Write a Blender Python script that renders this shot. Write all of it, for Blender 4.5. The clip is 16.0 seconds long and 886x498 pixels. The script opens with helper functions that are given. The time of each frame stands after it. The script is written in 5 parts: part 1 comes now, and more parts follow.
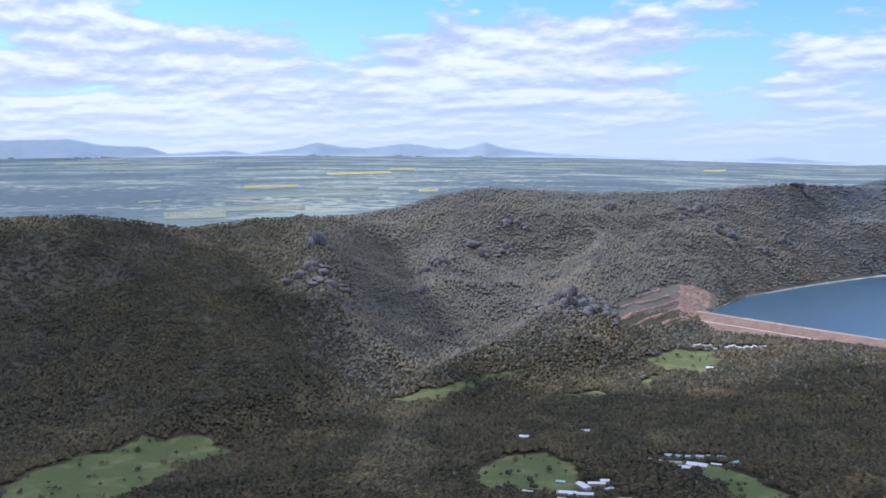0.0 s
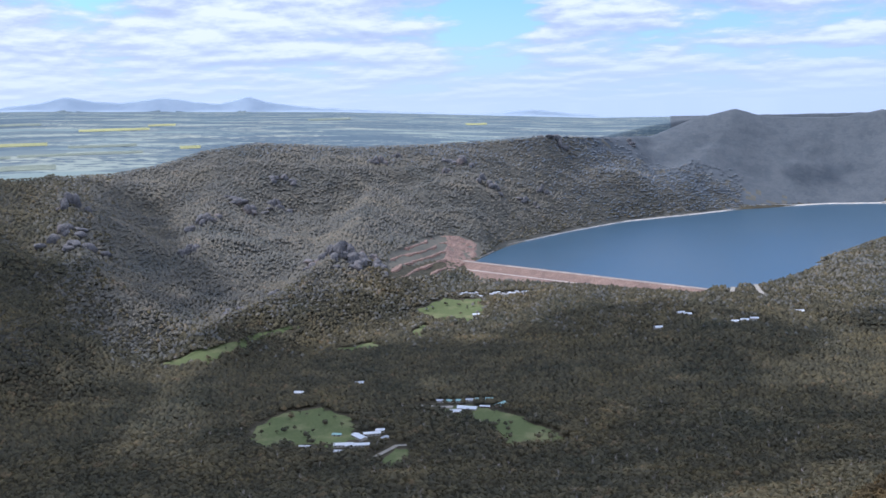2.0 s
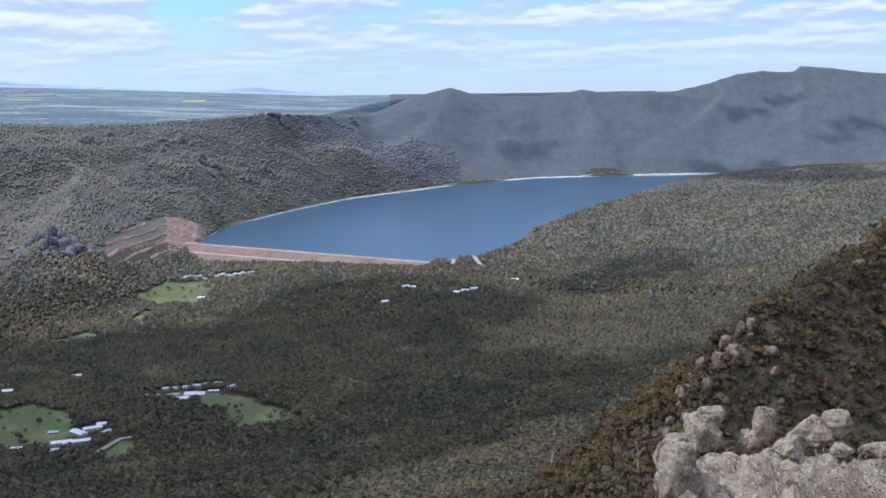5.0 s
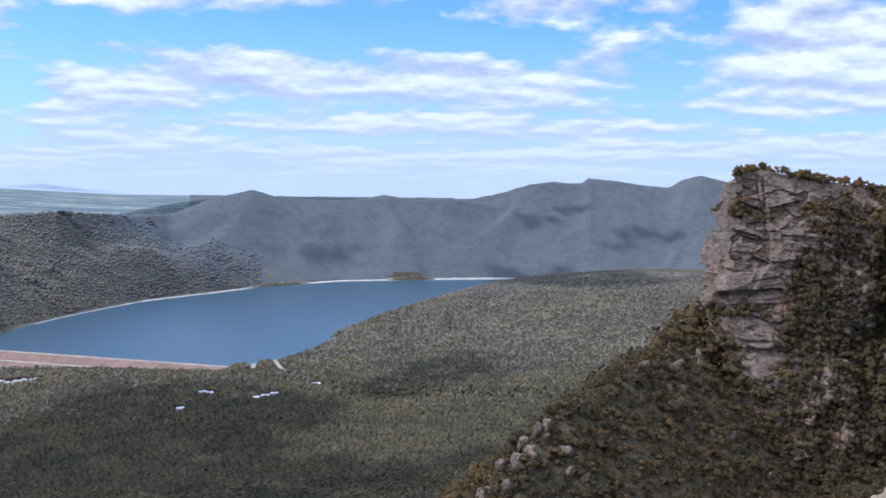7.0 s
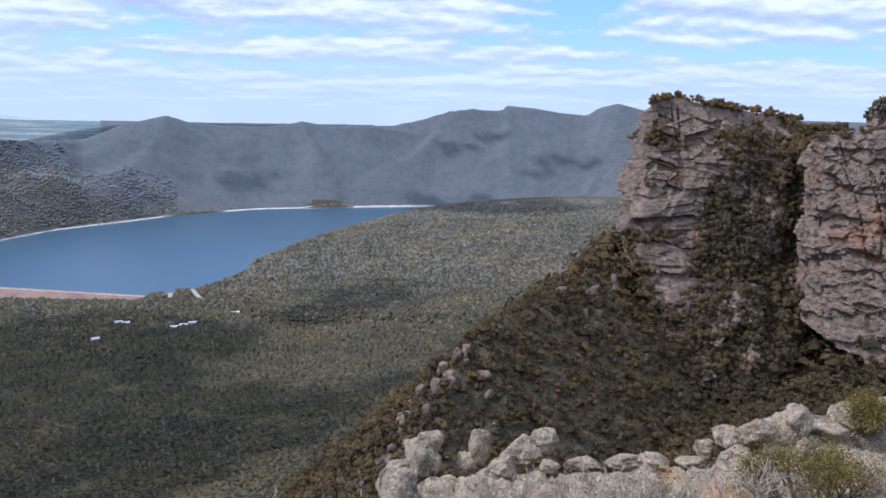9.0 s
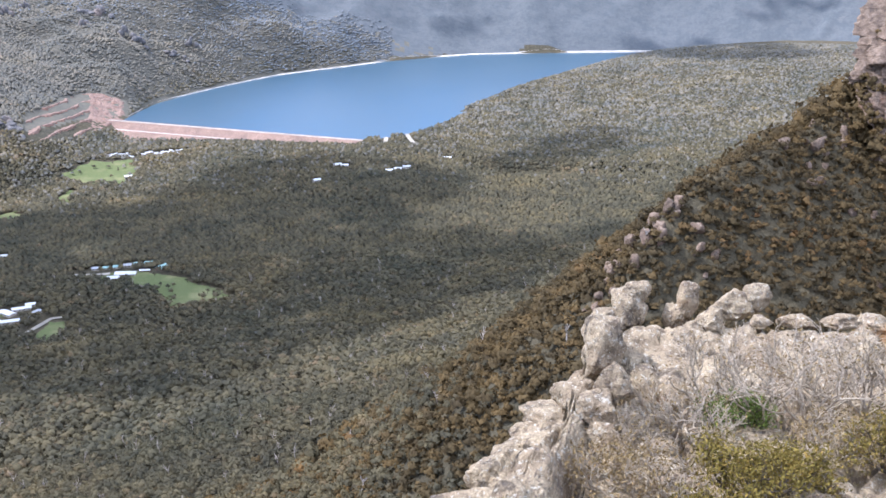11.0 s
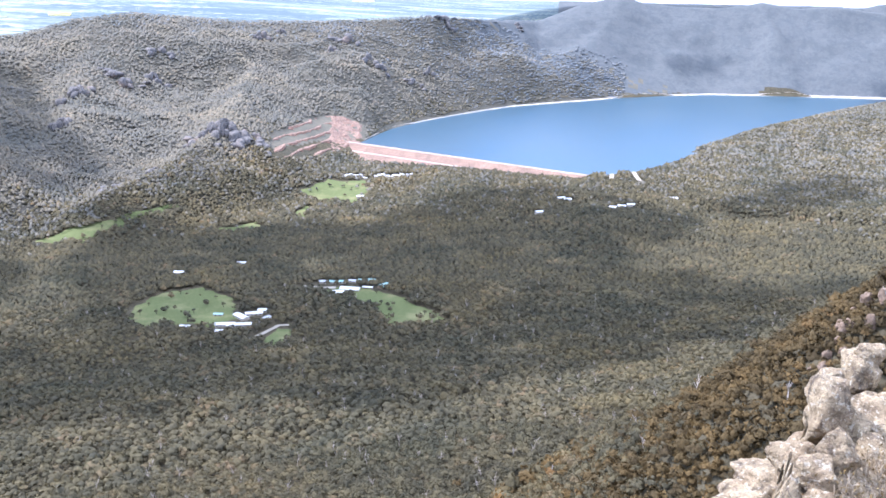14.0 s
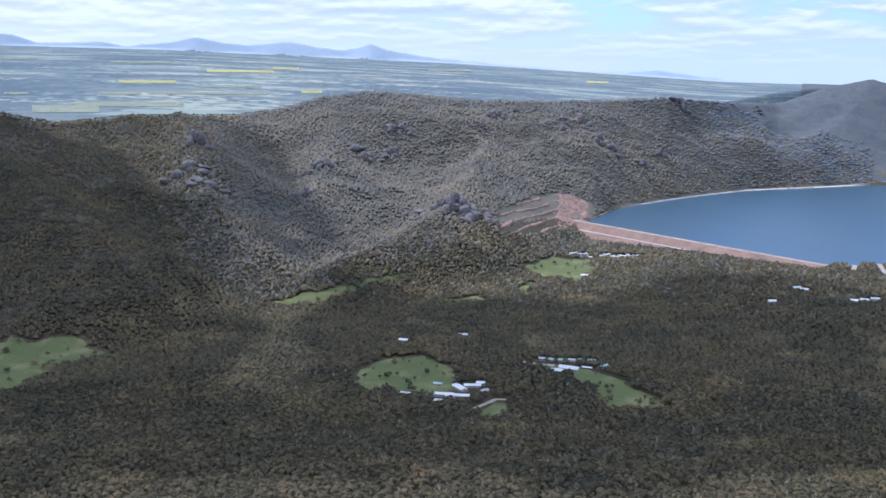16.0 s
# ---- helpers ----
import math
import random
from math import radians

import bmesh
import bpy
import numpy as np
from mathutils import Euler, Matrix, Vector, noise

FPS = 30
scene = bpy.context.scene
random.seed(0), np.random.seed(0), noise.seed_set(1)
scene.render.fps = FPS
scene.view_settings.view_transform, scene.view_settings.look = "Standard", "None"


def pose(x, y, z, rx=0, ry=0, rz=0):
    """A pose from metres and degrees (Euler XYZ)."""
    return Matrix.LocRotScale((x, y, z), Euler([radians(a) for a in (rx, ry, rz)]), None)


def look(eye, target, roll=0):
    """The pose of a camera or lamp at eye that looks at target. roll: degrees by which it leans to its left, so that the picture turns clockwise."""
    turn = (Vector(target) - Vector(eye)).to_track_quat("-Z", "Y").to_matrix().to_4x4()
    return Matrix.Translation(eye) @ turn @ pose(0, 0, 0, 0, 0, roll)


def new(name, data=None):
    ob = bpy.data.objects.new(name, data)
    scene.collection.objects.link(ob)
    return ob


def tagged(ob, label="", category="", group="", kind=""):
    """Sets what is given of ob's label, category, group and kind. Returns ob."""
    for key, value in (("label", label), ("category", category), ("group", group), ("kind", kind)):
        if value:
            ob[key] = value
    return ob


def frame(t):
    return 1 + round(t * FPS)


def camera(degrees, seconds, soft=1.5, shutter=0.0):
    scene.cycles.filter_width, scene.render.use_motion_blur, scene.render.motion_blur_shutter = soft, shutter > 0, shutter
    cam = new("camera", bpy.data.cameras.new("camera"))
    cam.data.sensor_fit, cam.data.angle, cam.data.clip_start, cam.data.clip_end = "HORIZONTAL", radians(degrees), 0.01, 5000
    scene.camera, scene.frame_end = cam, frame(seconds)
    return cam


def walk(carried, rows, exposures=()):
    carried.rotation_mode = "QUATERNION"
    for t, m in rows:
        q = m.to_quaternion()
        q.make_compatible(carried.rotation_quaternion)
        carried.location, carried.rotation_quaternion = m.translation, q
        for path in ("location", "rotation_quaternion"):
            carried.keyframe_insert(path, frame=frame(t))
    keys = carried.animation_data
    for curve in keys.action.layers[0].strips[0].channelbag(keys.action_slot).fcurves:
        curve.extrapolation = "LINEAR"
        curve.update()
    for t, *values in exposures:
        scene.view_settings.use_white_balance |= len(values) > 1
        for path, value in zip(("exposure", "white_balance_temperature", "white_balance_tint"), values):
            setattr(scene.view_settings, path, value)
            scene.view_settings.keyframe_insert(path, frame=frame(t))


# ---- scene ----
cam = camera(47.81, 16.0, soft=1.6)
EYE = (0.0, 0.0, 420.0)  # lake level is z = 0
TURNS = [
    (0.0, 84.83, 1.27, 31.99), (0.5, 83.77, 1.57, 28.61), (1.0, 82.52, 1.37, 24.29), (1.5, 82.07, 1.52, 21.53),
    (2.0, 81.92, 1.61, 18.70), (2.5, 81.31, 1.54, 15.33), (3.0, 80.55, 1.49, 12.43), (3.2, 80.47, 1.54, 11.70),
    (5.3, 80.41, 0.95, 1.11), (5.5, 80.97, 0.92, -0.15), (6.0, 82.84, 0.74, -2.86), (6.5, 84.88, 0.11, -5.56),
    (7.0, 86.17, -0.57, -8.18), (7.5, 86.75, -0.97, -10.94), (8.0, 86.07, -1.28, -13.85), (8.5, 84.22, -1.12, -14.18),
    (9.0, 82.08, -0.88, -12.77), (9.5, 79.82, -0.60, -10.94), (10.0, 77.52, 0.14, -6.95), (10.2, 76.75, 0.32, -5.37),
    (12.3, 69.70, 0.04, 5.85), (12.5, 69.75, 0.05, 7.10), (13.0, 71.27, -0.55, 8.23), (13.5, 73.22, -0.91, 9.70),
    (14.0, 75.13, -0.74, 12.43), (14.5, 76.28, -1.05, 15.89), (15.0, 77.41, -1.33, 19.70), (15.5, 78.56, -1.29, 23.08),
    (16.0, 79.37, -0.96, 25.53)]
LENS = [(0.0, 0.05, 5400, 17), (5.3, 0.08, 5320, 16), (9.0, 0.12, 5320, 17), (10.2, 0.5, 5400, 18), (12.3, 1.62, 5550, 18), (13.0, 1.6, 5550, 18), (14.0, 1.4, 5440, 19), (15.0, 0.72, 5320, 19), (16.0, 0.22, 5320, 18)]
walk(cam, [(t, pose(*EYE, rx, ry, rz)) for t, rx, ry, rz in TURNS], LENS)

# ---- light ----
SUN_AZ, SUN_EL = -80.0, 50.0  # degrees from +y towards +x, and above the horizon


def sun_way():
    a, e = radians(SUN_AZ), radians(SUN_EL)
    return Vector((math.sin(a) * math.cos(e), math.cos(a) * math.cos(e), math.sin(e)))


sun = new("sun", bpy.data.lights.new("sun", "SUN"))
sun.data.energy, sun.data.angle, sun.data.color = 3.2, radians(1.4), (1.0, 0.95, 0.87)
sun.matrix_world = look(sun_way() * 900 + Vector(EYE), EYE)


def node(tree, kind, **values):
    n = tree.nodes.new(kind)
    for key, value in values.items():
        if key.startswith("i_"):
            n.inputs[int(key[2:])].default_value = value
        else:
            setattr(n, key, value)
    return n


def ramp(tree, fac, stops):
    n = tree.nodes.new("ShaderNodeValToRGB")
    while len(n.color_ramp.elements) < len(stops):
        n.color_ramp.elements.new(0.5)
    for e, (at, c) in zip(n.color_ramp.elements, stops):
        e.position, e.color = at, (*c, 1) if len(c) == 3 else c
    tree.links.new(fac, n.inputs[0])
    return n.outputs[0]


def calc(tree, op, a, b=None, c=None, clamp=False):
    n = tree.nodes.new("ShaderNodeMath")
    n.operation, n.use_clamp = op, clamp
    for i, v in enumerate((a, b, c)):
        if v is None:
            continue
        if isinstance(v, (int, float)):
            n.inputs[i].default_value = v
        else:
            tree.links.new(v, n.inputs[i])
    return n.outputs[0]


def blend(tree, fac, a, b, how="MIX"):
    n = tree.nodes.new("ShaderNodeMix")
    n.data_type, n.blend_type = "RGBA", how
    for i, v in ((0, fac), (6, a), (7, b)):
        if isinstance(v, (int, float)):
            n.inputs[i].default_value = v
        elif isinstance(v, tuple):
            n.inputs[i].default_value = (*v, 1)
        else:
            tree.links.new(v, n.inputs[i])
    return n.outputs[2]


def noise_tex(tree, vec, scale, detail=4.0, rough=0.55, distort=0.0):
    n = tree.nodes.new("ShaderNodeTexNoise")
    n.inputs["Scale"].default_value, n.inputs["Detail"].default_value = scale, detail
    n.inputs["Roughness"].default_value, n.inputs["Distortion"].default_value = rough, distort
    if vec is not None:
        tree.links.new(vec, n.inputs["Vector"])
    return n.outputs["Fac"]


def scaled(tree, vec, s, off=(0, 0, 0)):
    n = tree.nodes.new("ShaderNodeMapping")
    n.inputs["Scale"].default_value, n.inputs["Location"].default_value = s, off
    tree.links.new(vec, n.inputs["Vector"])
    return n.outputs[0]


CLOUD_AT = (3.1, 1.7, 0.0)
# banks of cumulus and blue gaps: azimuth, elevation, half width, half height in degrees, more or less cloud
BANKS = [(-54, 8.3, 4, 1.1, 0.10), (-44, 3.6, 18, 3.4, 0.16), (-17, 2.6, 10, 0.9, 0.06), (5, 1.2, 20, 0.9, 0.07), (-28, 5.2, 5, 0.9, 0.08), (-23, 6.4, 4, 1.0, 0.10), (-19, 3.5, 7, 0.6, 0.08),
         (-11.8, 4.5, 2.6, 0.9, 0.12), (-2.5, 5.5, 4.5, 1.0, 0.13), (6, 5.7, 4.5, 0.9, 0.07), (13, 5.8, 5, 1.0, 0.08), (27, 6.8, 6, 1.8, 0.14),
         (36, 7.4, 6, 2.2, 0.14), (14, 9.7, 3, 0.7, 0.10), (4.5, 3.1, 4, 0.5, 0.09), (14.3, 3.0, 5, 0.7, 0.09), (-5, 2.6, 5, 0.8, 0.08),
         (33, 1.9, 7, 0.9, 0.08), (-41, 8.6, 8, 0.9, -0.20), (-29, 8.3, 7, 0.9, -0.16), (-33.6, 7.2, 2.6, 0.6, -0.1), (-15.8, 4.3, 2.4, 1.3, -0.16),
         (-14, 2.8, 4, 0.5, -0.10), (-3, 8.2, 9, 1.1, -0.20), (10, 7.9, 6, 0.8, -0.18), (20.5, 6.2, 3.0, 2.4, -0.17), (4, 2.0, 5, 0.45, -0.10), (28.5, 3.2, 2.4, 0.5, -0.12)]


def make_world():
    w = bpy.data.worlds.new("sky")
    scene.world = w
    w.use_nodes = True
    t = w.node_tree
    t.nodes.clear()
    sky = node(t, "ShaderNodeTexSky", sky_type="NISHITA", sun_disc=False, sun_elevation=radians(SUN_EL),
               sun_rotation=radians(SUN_AZ), altitude=700, air_density=1.0, dust_density=1.2, ozone_density=1.5)
    blue = blend(t, 1.0, sky.outputs[0], (0.092, 0.130, 0.172), "MULTIPLY")
    at = t.nodes.new("ShaderNodeTexCoord").outputs["Generated"]
    sep = t.nodes.new("ShaderNodeSeparateXYZ")
    t.links.new(at, sep.inputs[0])
    up = calc(t, "MAXIMUM", sep.outputs[2], 0.0)
    az = calc(t, "DEGREES", calc(t, "ARCTAN2", sep.outputs[0], sep.outputs[1]))
    el = calc(t, "DEGREES", calc(t, "ARCSINE", sep.outputs[2]))
    bias = None
    for a, e, wide, tall, more in BANKS:
        du = calc(t, "POWER", calc(t, "ABSOLUTE", calc(t, "MULTIPLY_ADD", az, 1 / wide, -a / wide)), 2.0)
        dv = calc(t, "POWER", calc(t, "ABSOLUTE", calc(t, "MULTIPLY_ADD", el, 1 / tall, -e / tall)), 2.0)
        one = calc(t, "DIVIDE", more, calc(t, "ADD", 1.0, calc(t, "POWER", calc(t, "ADD", du, dv), 2.0)))
        bias = one if bias is None else calc(t, "ADD", bias, one)
    high = calc(t, "LOGARITHM", calc(t, "ADD", up, 0.05), 2.71828)
    way = t.nodes.new("ShaderNodeCombineXYZ")
    t.links.new(sep.outputs[0], way.inputs[0])
    t.links.new(sep.outputs[1], way.inputs[1])
    t.links.new(high, way.inputs[2])

    def puffs(lift):
        p = scaled(t, way.outputs[0], (1, 1, 1), (0, 0, lift))
        wide = noise_tex(t, scaled(t, p, (9.0, 9.0, 5.0), CLOUD_AT), 1.0, 8.0, 0.55, 0.0)
        fine = noise_tex(t, scaled(t, p, (30.0, 30.0, 13.0), CLOUD_AT), 1.0, 5.0, 0.6, 0.3)
        return calc(t, "ADD", wide, calc(t, "MULTIPLY", calc(t, "SUBTRACT", fine, 0.5), 0.16))
    over = ramp(t, up, ((0.2, (0, 0, 0)), (0.45, (0.12, 0.12, 0.12))))  # more cloud overhead, above the view, added to lift the shaded ground
    bias = calc(t, "ADD", bias, over)
    thick = calc(t, "ADD", puffs(0.0), bias)
    above = calc(t, "ADD", puffs(0.05), bias)
    cover = ramp(t, thick, ((0.44, (0, 0, 0)), (0.50, (0.55, 0.55, 0.55)), (0.58, (1, 1, 1))))
    # bright crowns, greyer bases
    tone = calc(t, "ADD", calc(t, "MULTIPLY", calc(t, "SUBTRACT", thick, above), 2.4), calc(t, "MULTIPLY_ADD", thick, 1.1, -0.16), clamp=True)
    cloud = ramp(t, tone, ((0.10, (0.46, 0.52, 0.64)), (0.42, (0.60, 0.66, 0.77)), (0.64, (0.80, 0.84, 0.90)), (0.84, (0.97, 0.98, 0.98))))
    both = blend(t, cover, blue, cloud)
    veil = ramp(t, up, ((0.0, (0.95, 0.95, 0.95)), (0.02, (0.72, 0.72, 0.72)), (0.06, (0.34, 0.34, 0.34)), (0.16, (0, 0, 0))))
    west = ramp(t, calc(t, "MULTIPLY_ADD", az, 1 / 60, 0.9), ((0.0, (0.74, 0.80, 0.88)), (0.7, (0.62, 0.72, 0.87))))
    both = blend(t, veil, both, west)
    # brightened towards the zenith, out of view, to fill the shade
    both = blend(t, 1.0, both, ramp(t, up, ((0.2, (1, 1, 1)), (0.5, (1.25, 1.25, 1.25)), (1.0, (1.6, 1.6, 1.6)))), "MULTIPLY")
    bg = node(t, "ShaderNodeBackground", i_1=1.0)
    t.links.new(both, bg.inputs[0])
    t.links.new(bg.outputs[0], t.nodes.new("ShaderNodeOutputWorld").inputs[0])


make_world()


# ---- materials ----
def material(name, rough=0.8, spec=0.3):
    m = bpy.data.materials.new(name)
    m.use_nodes = True
    t = m.node_tree
    b = t.nodes["Principled BSDF"]
    b.inputs["Roughness"].default_value, b.inputs["Specular IOR Level"].default_value = rough, spec
    return m, t, b


def bumped(tree, shader, height, strength, distance):
    n = tree.nodes.new("ShaderNodeBump")
    n.inputs["Strength"].default_value, n.inputs["Distance"].default_value = strength, distance
    tree.links.new(height, n.inputs["Height"])
    tree.links.new(n.outputs[0], shader.inputs["Normal"])


def place(tree):
    return tree.nodes.new("ShaderNodeNewGeometry").outputs["Position"]


def leaf_material(name, dark, mid, light, accent, size, mottle=0.3, by_tree=True, thin=0.0):
    """Foliage: hue by tree or by leaf, drifting over the hillside, mottled at leaf-spray scale."""
    m, t, b = material(name, 0.75, 0.12)
    p = place(t)
    if by_tree:
        own = node(t, "ShaderNodeAttribute", attribute_name="tree_tone").outputs["Fac"]
    else:
        own = t.nodes.new("ShaderNodeNewGeometry").outputs["Random Per Island"]
    drift = noise_tex(t, p, 0.02, 4.0, 0.6)
    pick = calc(t, "ADD", calc(t, "MULTIPLY", own, 0.62), calc(t, "MULTIPLY", calc(t, "SUBTRACT", drift, 0.34), 1.25), clamp=True)
    hue = ramp(t, pick, ((0.0, dark), (0.42, mid), (0.78, light), (1.0, accent)))
    spots = noise_tex(t, p, 1.0 / size, 4.0, 0.65)
    patch = noise_tex(t, p, 0.006, 5.0, 0.62)
    c = blend(t, 1.0, hue, ramp(t, spots, ((0.3, (1 - mottle,) * 3), (0.7, (1 + mottle,) * 3))), "MULTIPLY")
    c = blend(t, 1.0, c, ramp(t, patch, ((0.34, (0.76, 0.82, 0.86)), (0.5, (1.0, 1.0, 1.0)), (0.66, (1.22, 1.16, 1.04)))), "MULTIPLY")
    t.links.new(c, b.inputs["Base Color"])
    if size < 1:
        bumped(t, b, spots, 0.7, size * 0.7)
    if thin:  # light comes through the leaves
        through_leaf = t.nodes.new("ShaderNodeBsdfTranslucent")
        t.links.new(c, through_leaf.inputs["Color"])
        mix = node(t, "ShaderNodeMixShader", i_0=thin)
        t.links.new(b.outputs[0], mix.inputs[1])
        t.links.new(through_leaf.outputs[0], mix.inputs[2])
        t.links.new(mix.outputs[0], t.nodes["Material Output"].inputs[0])
    return m


def rock_material(name, base, light, dark, rust, grain, lichen=0.35):
    m, t, b = material(name, 0.9, 0.2)
    p = place(t)
    big = noise_tex(t, p, grain * 0.12, 4.0, 0.6)
    fine = noise_tex(t, p, grain * 1.6, 7.0, 0.68)
    streak = noise_tex(t, scaled(t, p, (1, 1, 0.22)), grain * 0.5, 4.0, 0.6)
    c = ramp(t, fine, ((0.28, dark), (0.5, base), (0.72, light)))
    c = blend(t, ramp(t, streak, ((0.52, (0, 0, 0)), (0.75, (0.55, 0.55, 0.55)))), c, dark)
    c = blend(t, ramp(t, big, ((0.58, (0, 0, 0)), (0.70, (0.75, 0.75, 0.75)))), c, rust)
    spots = noise_tex(t, p, grain * 4.0, 3.0, 0.6)
    c = blend(t, ramp(t, spots, ((0.6, (0, 0, 0)), (0.68, (lichen, lichen, lichen)))), c, light)
    t.links.new(c, b.inputs["Base Color"])
    bumped(t, b, fine, 0.8, 0.5 / grain)
    return m


def ledge_material():
    """Pale weathered sandstone: cream and grey patches, white lichen, dark pits, a few joints."""
    m, t, b = material("ledge_sandstone", 0.92, 0.15)
    p = place(t)
    big = noise_tex(t, p, 0.9, 5.0, 0.6)
    mid = noise_tex(t, p, 5.0, 6.0, 0.68)
    fine = noise_tex(t, p, 24.0, 5.0, 0.7)
    c = ramp(t, big, ((0.32, (0.31, 0.23, 0.15)), (0.48, (0.43, 0.335, 0.22)), (0.62, (0.50, 0.40, 0.265)), (0.74, (0.40, 0.285, 0.17))))
    c = blend(t, 1.0, c, ramp(t, mid, ((0.30, (0.48, 0.47, 0.47)), (0.5, (0.95, 0.95, 0.95)), (0.7, (1.2, 1.2, 1.18)))), "MULTIPLY")
    c = blend(t, 1.0, c, ramp(t, fine, ((0.3, (0.62, 0.61, 0.6)), (0.7, (1.25, 1.25, 1.25)))), "MULTIPLY")
    lichen = noise_tex(t, scaled(t, p, (1, 1, 1), (7, 3, 1)), 4.2, 6.0, 0.7)
    c = blend(t, ramp(t, lichen, ((0.60, (0, 0, 0)), (0.66, (0.75, 0.75, 0.75)))), c, (0.60, 0.54, 0.43))
    black = noise_tex(t, scaled(t, p, (1, 1, 0.5), (1, 9, 4)), 2.2, 7.0, 0.72)
    c = blend(t, ramp(t, black, ((0.56, (0, 0, 0)), (0.66, (0.8, 0.8, 0.8)))), c, (0.15, 0.125, 0.105))
    fleck = noise_tex(t, scaled(t, p, (1, 1, 1), (5, 2, 7)), 13.0, 4.0, 0.65)
    c = blend(t, ramp(t, fleck, ((0.585, (0, 0, 0)), (0.62, (0.8, 0.8, 0.8)))), c, (0.62, 0.56, 0.45))
    pit = noise_tex(t, scaled(t, p, (1, 1, 1), (2, 8, 5)), 9.0, 5.0, 0.68)
    c = blend(t, ramp(t, pit, ((0.57, (0, 0, 0)), (0.63, (0.75, 0.75, 0.75)))), c, (0.16, 0.12, 0.095))
    rust = noise_tex(t, scaled(t, p, (1, 1, 1), (3, 1, 8)), 0.55, 4.0, 0.6)
    c = blend(t, ramp(t, rust, ((0.64, (0, 0, 0)), (0.72, (0.6, 0.6, 0.6)))), c, (0.46, 0.24, 0.09))
    t.links.new(c, b.inputs["Base Color"])
    h = calc(t, "ADD", calc(t, "MULTIPLY", mid, 1.0), calc(t, "MULTIPLY", fine, 0.3))
    h = calc(t, "SUBTRACT", h, ramp(t, black, ((0.56, (0, 0, 0)), (0.68, (0.5, 0.5, 0.5)))))
    bumped(t, b, h, 1.0, 0.16)
    return m


def ground_material():
    m, t, b = material("forest_floor", 0.95, 0.1)
    p = place(t)
    a = noise_tex(t, p, 0.12, 6.0, 0.7)
    g = noise_tex(t, p, 0.004, 4.0, 0.6)
    c = ramp(t, a, ((0.3, (0.055, 0.046, 0.030)), (0.5, (0.090, 0.077, 0.050)), (0.7, (0.13, 0.108, 0.070))))
    c = blend(t, 1.0, c, ramp(t, g, ((0.35, (0.8, 0.85, 0.9)), (0.65, (1.15, 1.1, 1.0)))), "MULTIPLY")
    t.links.new(c, b.inputs["Base Color"])
    bumped(t, b, a, 0.8, 4.0)
    return m


def range_material(name, dark, mid, light, bare):
    """Wooded slopes far off: tree grain, crisp-edged woods against paler heath, small bare patches."""
    m, t, b = material(name, 0.95, 0.05)
    p = place(t)
    a = noise_tex(t, p, 0.07, 6.0, 0.78)
    woods = noise_tex(t, p, 0.022, 8.0, 0.74)
    h = noise_tex(t, scaled(t, p, (1, 1, 1), (900, 0, 0)), 0.02, 8.0, 0.74)
    c = ramp(t, a, ((0.28, dark), (0.5, mid), (0.72, light)))
    c = blend(t, 1.0, c, ramp(t, woods, ((0.44, (0.84, 0.86, 0.86)), (0.54, (0.98, 0.97, 0.95)))), "MULTIPLY")
    c = blend(t, ramp(t, h, ((0.62, (0, 0, 0)), (0.66, (0.6, 0.6, 0.6)))), c, bare)
    t.links.new(c, b.inputs["Base Color"])
    bumped(t, b, a, 0.15, 4.0)
    return m


def plain_material():
    """Far farmland: paddocks, tree belts and woods, by plan coordinates in the UV map (km), fitted to the camera's
    view.
    """
    m, t, b = material("farm_plain", 1.0, 0.0)
    uv = t.nodes.new("ShaderNodeUVMap").outputs[0]
    bent = blend(t, 0.25, uv, noise_tex(t, uv, 0.7, 3.0, 0.5), "ADD")
    v = node(t, "ShaderNodeTexVoronoi", feature="F1", distance="CHEBYCHEV")
    v.inputs["Scale"].default_value = 0.7
    t.links.new(bent, v.inputs["Vector"])
    pick = t.nodes.new("ShaderNodeSeparateXYZ")
    t.links.new(v.outputs["Color"], pick.inputs[0])
    # blue-grey in the field and wood colours stands in for distance haze
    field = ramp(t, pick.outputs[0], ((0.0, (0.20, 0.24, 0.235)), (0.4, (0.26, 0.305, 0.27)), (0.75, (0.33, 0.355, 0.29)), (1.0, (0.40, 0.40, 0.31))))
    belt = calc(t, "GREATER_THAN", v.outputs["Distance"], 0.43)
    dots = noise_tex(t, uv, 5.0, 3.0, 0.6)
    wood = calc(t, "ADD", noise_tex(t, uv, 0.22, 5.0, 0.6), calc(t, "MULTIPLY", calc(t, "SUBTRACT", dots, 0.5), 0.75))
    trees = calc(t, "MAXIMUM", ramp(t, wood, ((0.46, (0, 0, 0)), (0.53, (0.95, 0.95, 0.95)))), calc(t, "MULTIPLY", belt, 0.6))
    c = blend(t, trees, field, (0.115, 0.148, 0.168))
    t.links.new(c, b.inputs["Base Color"])
    return m


def water_material():
    m, t, b = material("lake_water", 0.28, 0.5)
    b.inputs["Base Color"].default_value = (0.036, 0.082, 0.122, 1)
    b.inputs["IOR"].default_value = 1.33
    p = place(t)
    bumped(t, b, noise_tex(t, scaled(t, p, (1, 0.35, 1)), 0.25, 4.0, 0.6), 0.25, 0.6)
    return m


